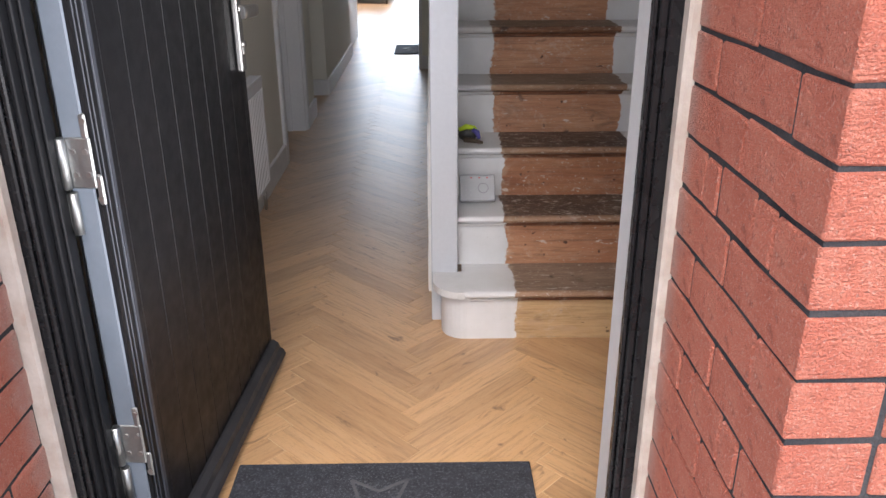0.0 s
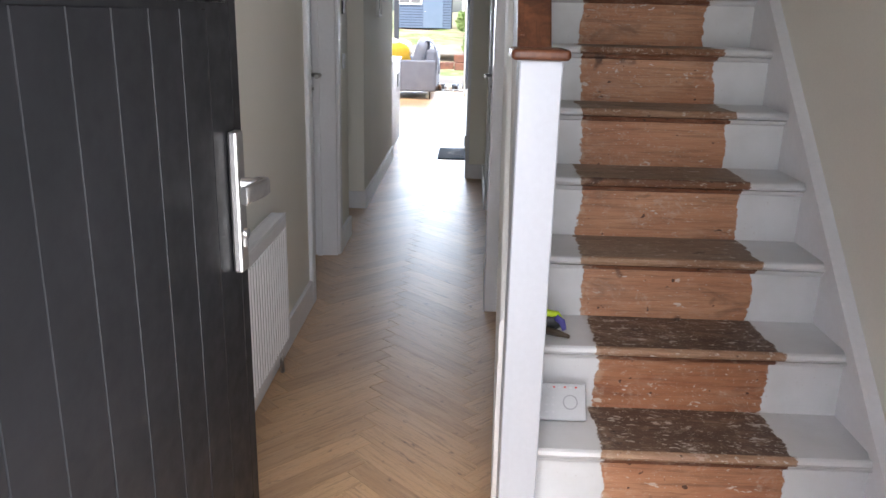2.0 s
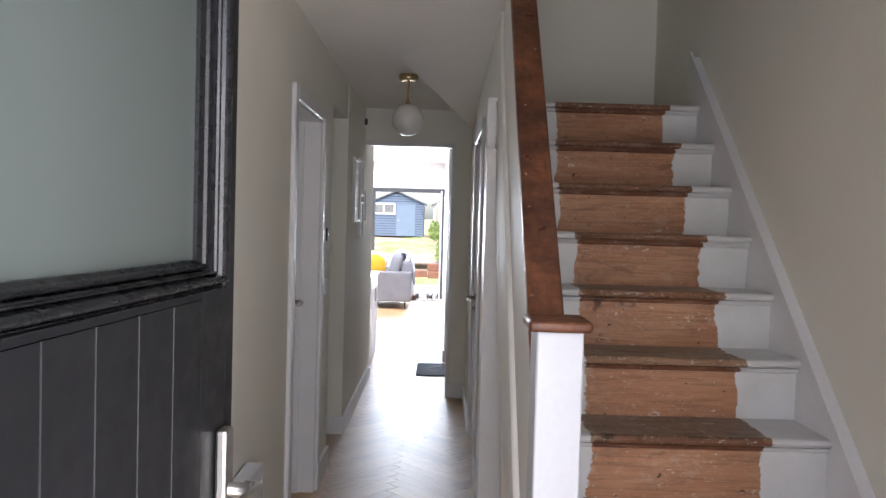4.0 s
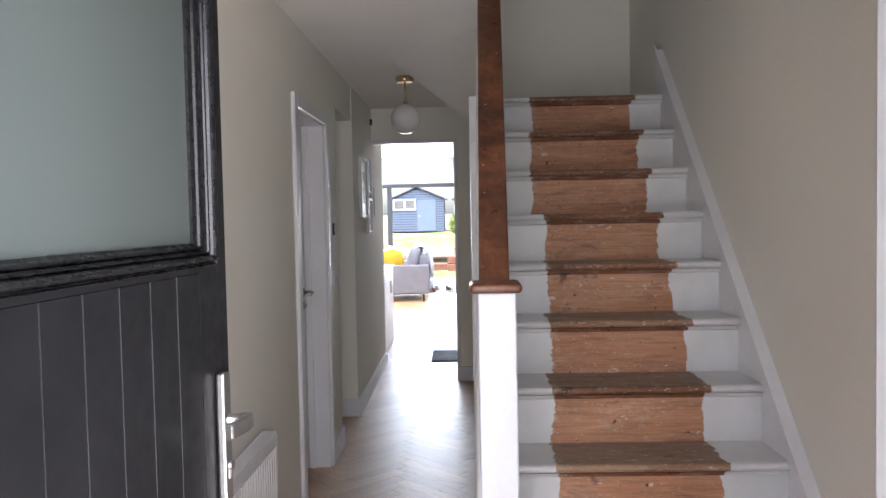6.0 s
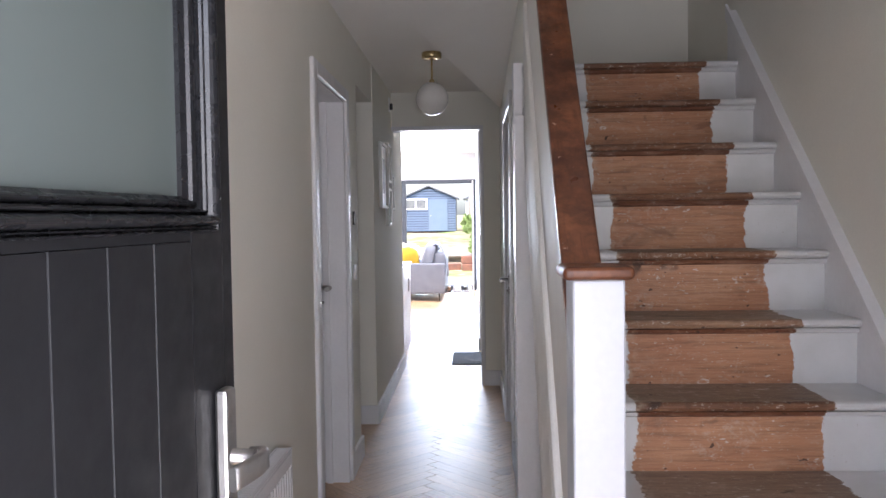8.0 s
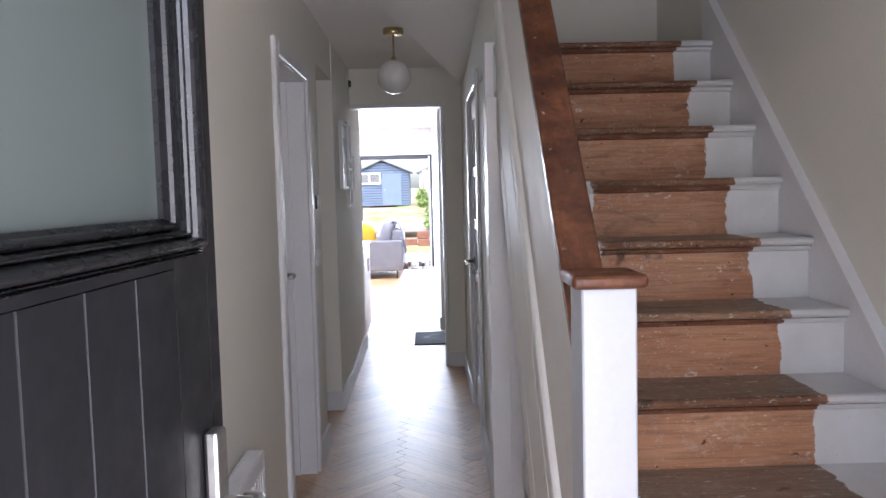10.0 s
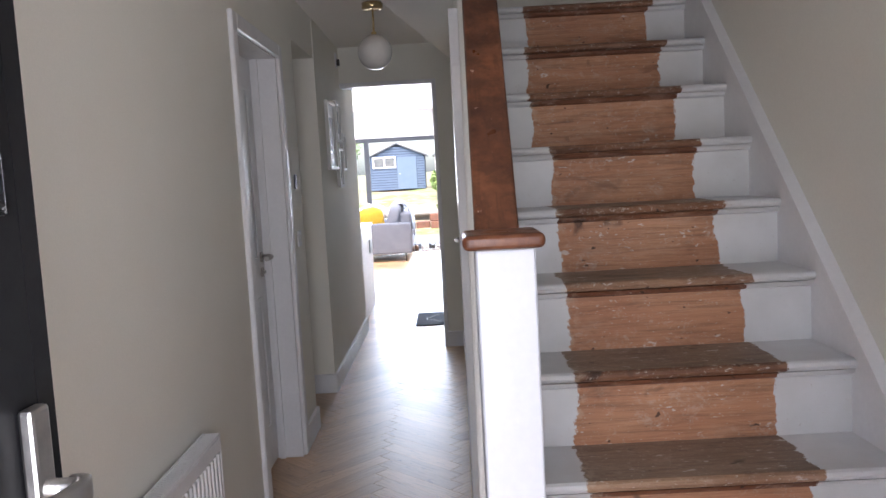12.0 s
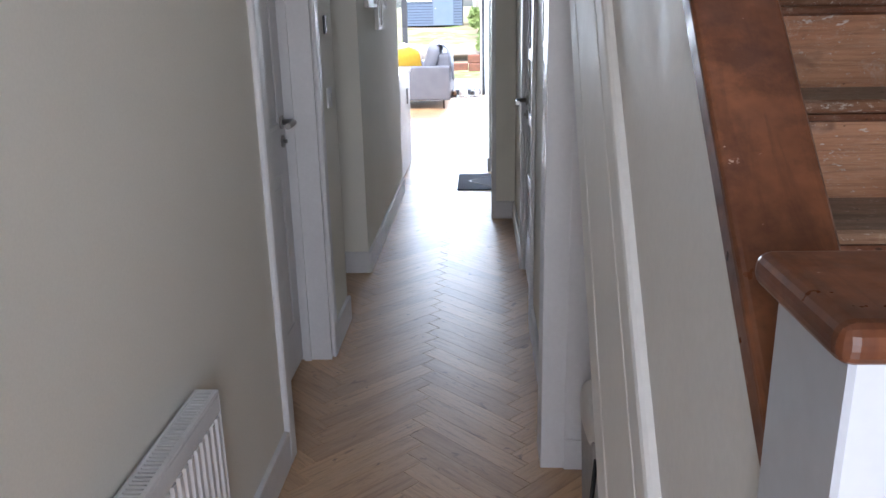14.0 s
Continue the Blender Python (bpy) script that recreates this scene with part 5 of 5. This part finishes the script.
part("window", B(1.1, 1.7, 46.96, 47.0, 1.4, 2.0), DARKART, nbh)

# ---- pieces: floor planks ----
PL, PW = 0.500, 0.0817
S2 = math.sqrt(0.5)


def clip_poly(poly, fn):
    out = []
    for i, p in enumerate(poly):
        q = poly[(i + 1) % len(poly)]
        a, b = fn(p), fn(q)
        if a >= 0:
            out.append(p)
        if (a >= 0) != (b >= 0):
            k = a / (a - b)
            out.append((p[0] + (q[0] - p[0]) * k, p[1] + (q[1] - p[1]) * k))
    return out


def plank_bm(bm, pts):
    """A thin plank with chamfered edges; pts are its plan."""
    n_ = len(pts)
    c_ = (sum(p[0] for p in pts) / n_, sum(p[1] for p in pts) / n_)
    def inset(p, d):
        v_ = Vector((c_[0] - p[0], c_[1] - p[1]))
        v_.normalize()
        return (p[0] + v_.x * d, p[1] + v_.y * d)
    lo = [bm.verts.new((*inset(p, 0.0019), -0.0035)) for p in pts]
    mid = [bm.verts.new((*inset(p, 0.0019), -0.0010)) for p in pts]
    hi = [bm.verts.new((*inset(p, 0.0027), 0.0)) for p in pts]
    for a, b in ((lo, mid), (mid, hi)):
        for i in range(n_):
            bm.faces.new((a[i], a[(i + 1) % n_], b[(i + 1) % n_], b[i]))
    bm.faces.new(hi)


full = bmesh.new()
plank_bm(full, [(-PL / 2, -PW / 2), (PL / 2, -PW / 2), (PL / 2, PW / 2), (-PL / 2, PW / 2)])
FULL = mesh_of("plank", full, OAK)
OX, OY = 1.164, 1.765
far_planks = {45: bmesh.new(), 135: bmesh.new()}


def lay(s0, s1, t0, t1, turn):
    corners = [(OX + (s - t) * S2, OY + (s + t) * S2) for s, t in ((s0, t0), (s1, t0), (s1, t1), (s0, t1))]
    cx_, cy_ = sum(p[0] for p in corners) / 4, sum(p[1] for p in corners) / 4
    if not (-3.9 < cx_ < 2.5 and 1.3 < cy_ < 16.8) or (cy_ > 9.9 and cx_ > 1.5) or (cy_ < 8.6 and cx_ < -0.1 and not 5.9 < cy_ < 6.9):
        return
    if cx_ > 1.75 and 2.95 < cy_ < 7.9:
        return
    if cx_ < -0.2 and cy_ > 8.5 and cx_ < -2.0:
        return
    inside = all(0.0 < p[0] < 2.3 and p[1] > 1.75 for p in corners)
    if cy_ > 5.9 or cx_ < 0.1:
        poly = clip_poly(corners, lambda p: 16.42 - p[1])
        if len(poly) > 2:
            inv = pose(0, 0, 0, 0, 0, turn).inverted()
            plank_bm(far_planks[turn], [(inv @ Vector((*p, 0)))[:2] for p in poly])
        return
    if inside:
        ob = new("plank", FULL)
        ob.matrix_basis = pose(cx_, cy_, 0, 0, 0, turn)
    else:
        poly = clip_poly(clip_poly(corners, lambda p: p[1] - 1.75), lambda p: 2.3 - p[0])
        if len(poly) < 3:
            return
        mt = pose(cx_, cy_, 0, 0, 0, turn)
        inv = mt.inverted()
        bm = bmesh.new()
        plank_bm(bm, [(inv @ Vector((*p, 0)))[:2] for p in poly])
        ob = new("plank", mesh_of("plank", bm, OAK))
        ob.matrix_basis = mt
    ob.parent = floor


for c_ in range(-8, 5):
    for k in range(-40, 160):
        bs, bt = k * PW + c_ * PL, k * PW - c_ * PL
        lay(bs, bs + PL, bt, bt + PW, 45)
        lay(bs, bs + PW, bt + PW, bt + PW + PL, 135)
for turn, bm in far_planks.items():
    fp = part("plank", bm, OAK_FAR, floor)
    fp.matrix_basis = pose(0, 0, 0, 0, 0, turn)
    fp["kind"] = "stuff"

# ---- pieces: porch bricks ----
CH, BL, BT = 0.0788, 0.225, 0.1025
BRK = {}


rb = random.Random(4)


def brick_mesh(lx_, ly_):
    """A rustic brick with slightly uneven, chipped arrises; three alike of each size."""
    key = (round(lx_, 3), round(ly_, 3), rb.randrange(3))
    if key not in BRK:
        bm = bmesh.new()
        box(bm, -lx_ / 2, lx_ / 2, -ly_ / 2, ly_ / 2, -CH / 2 + 0.0035, CH / 2 - 0.0035)
        bmesh.ops.subdivide_edges(bm, edges=[e for e in bm.edges if abs(e.verts[0].co.z - e.verts[1].co.z) < 1e-4 and e.calc_length() > 0.12], cuts=2, use_grid_fill=True)
        for v in bm.verts:
            v.co.z += rb.uniform(-0.0022, 0.0022)
        bmesh.ops.bevel(bm, geom=[e for e in bm.edges if e.calc_face_angle(0) > 0.8], offset=0.0028, segments=1, profile=0.5, affect="EDGES")
        BRK[key] = mesh_of("brick", bm, BRICK)
    return BRK[key]


def brick(x0, x1, y0, y1, zc):
    ob = new("brick", brick_mesh(x1 - x0, y1 - y0))
    ob.matrix_basis = pose((x0 + x1) / 2 + rb.uniform(-0.0012, 0.0012), (y0 + y1) / 2 + rb.uniform(-0.0012, 0.0012), zc, 0, 0, rb.uniform(-0.3, 0.3))
    ob.parent = porch


J = 0.0065
z0 = 1.137 - 13 * CH
for i in range(0, 30):
    zc = z0 + (i + 0.5) * CH
    if zc < 0.0 or zc > 2.15:
        continue
    odd = i % 2
    # right reveal: face at x = 1.585, corner at y = 1.125
    cuts = ([1.125, 1.232, 1.472, 1.60], [1.125, 1.354, 1.60], [1.125, 1.229, 1.290, 1.414, 1.470, 1.60], [1.125, 1.352, 1.60])[i % 4]
    for a, b in zip(cuts, cuts[1:]):
        brick(1.585, 1.585 + BT, a + J / 2 if a > 1.13 else a, b - J / 2, zc)
    xs = 1.585 + BT
    step = [BL] * 3 if odd else [BL - BT / 2] + [BL] * 2
    for w_ in step:
        brick(xs + J, xs + w_, 1.125, 1.125 + BT, zc)
        xs += w_
    xs = 0.508 - BT
    for w_ in ([BL] * 2 if not odd else [BL - BT / 2, BL]):
        brick(xs - w_, xs - J, 1.125, 1.125 + BT, zc)
        xs -= w_
    # left reveal: face at x = 0.508
    cuts = [1.125, 1.125 + BL, 1.125 + 2 * BL, 1.60] if not odd else [1.125, 1.125 + BT + J, 1.125 + BT + J + BL, 1.60]
    for a, b in zip(cuts, cuts[1:]):
        brick(0.508 - BT, 0.508, a + J / 2 if a > 1.13 else a, b - J / 2, zc)
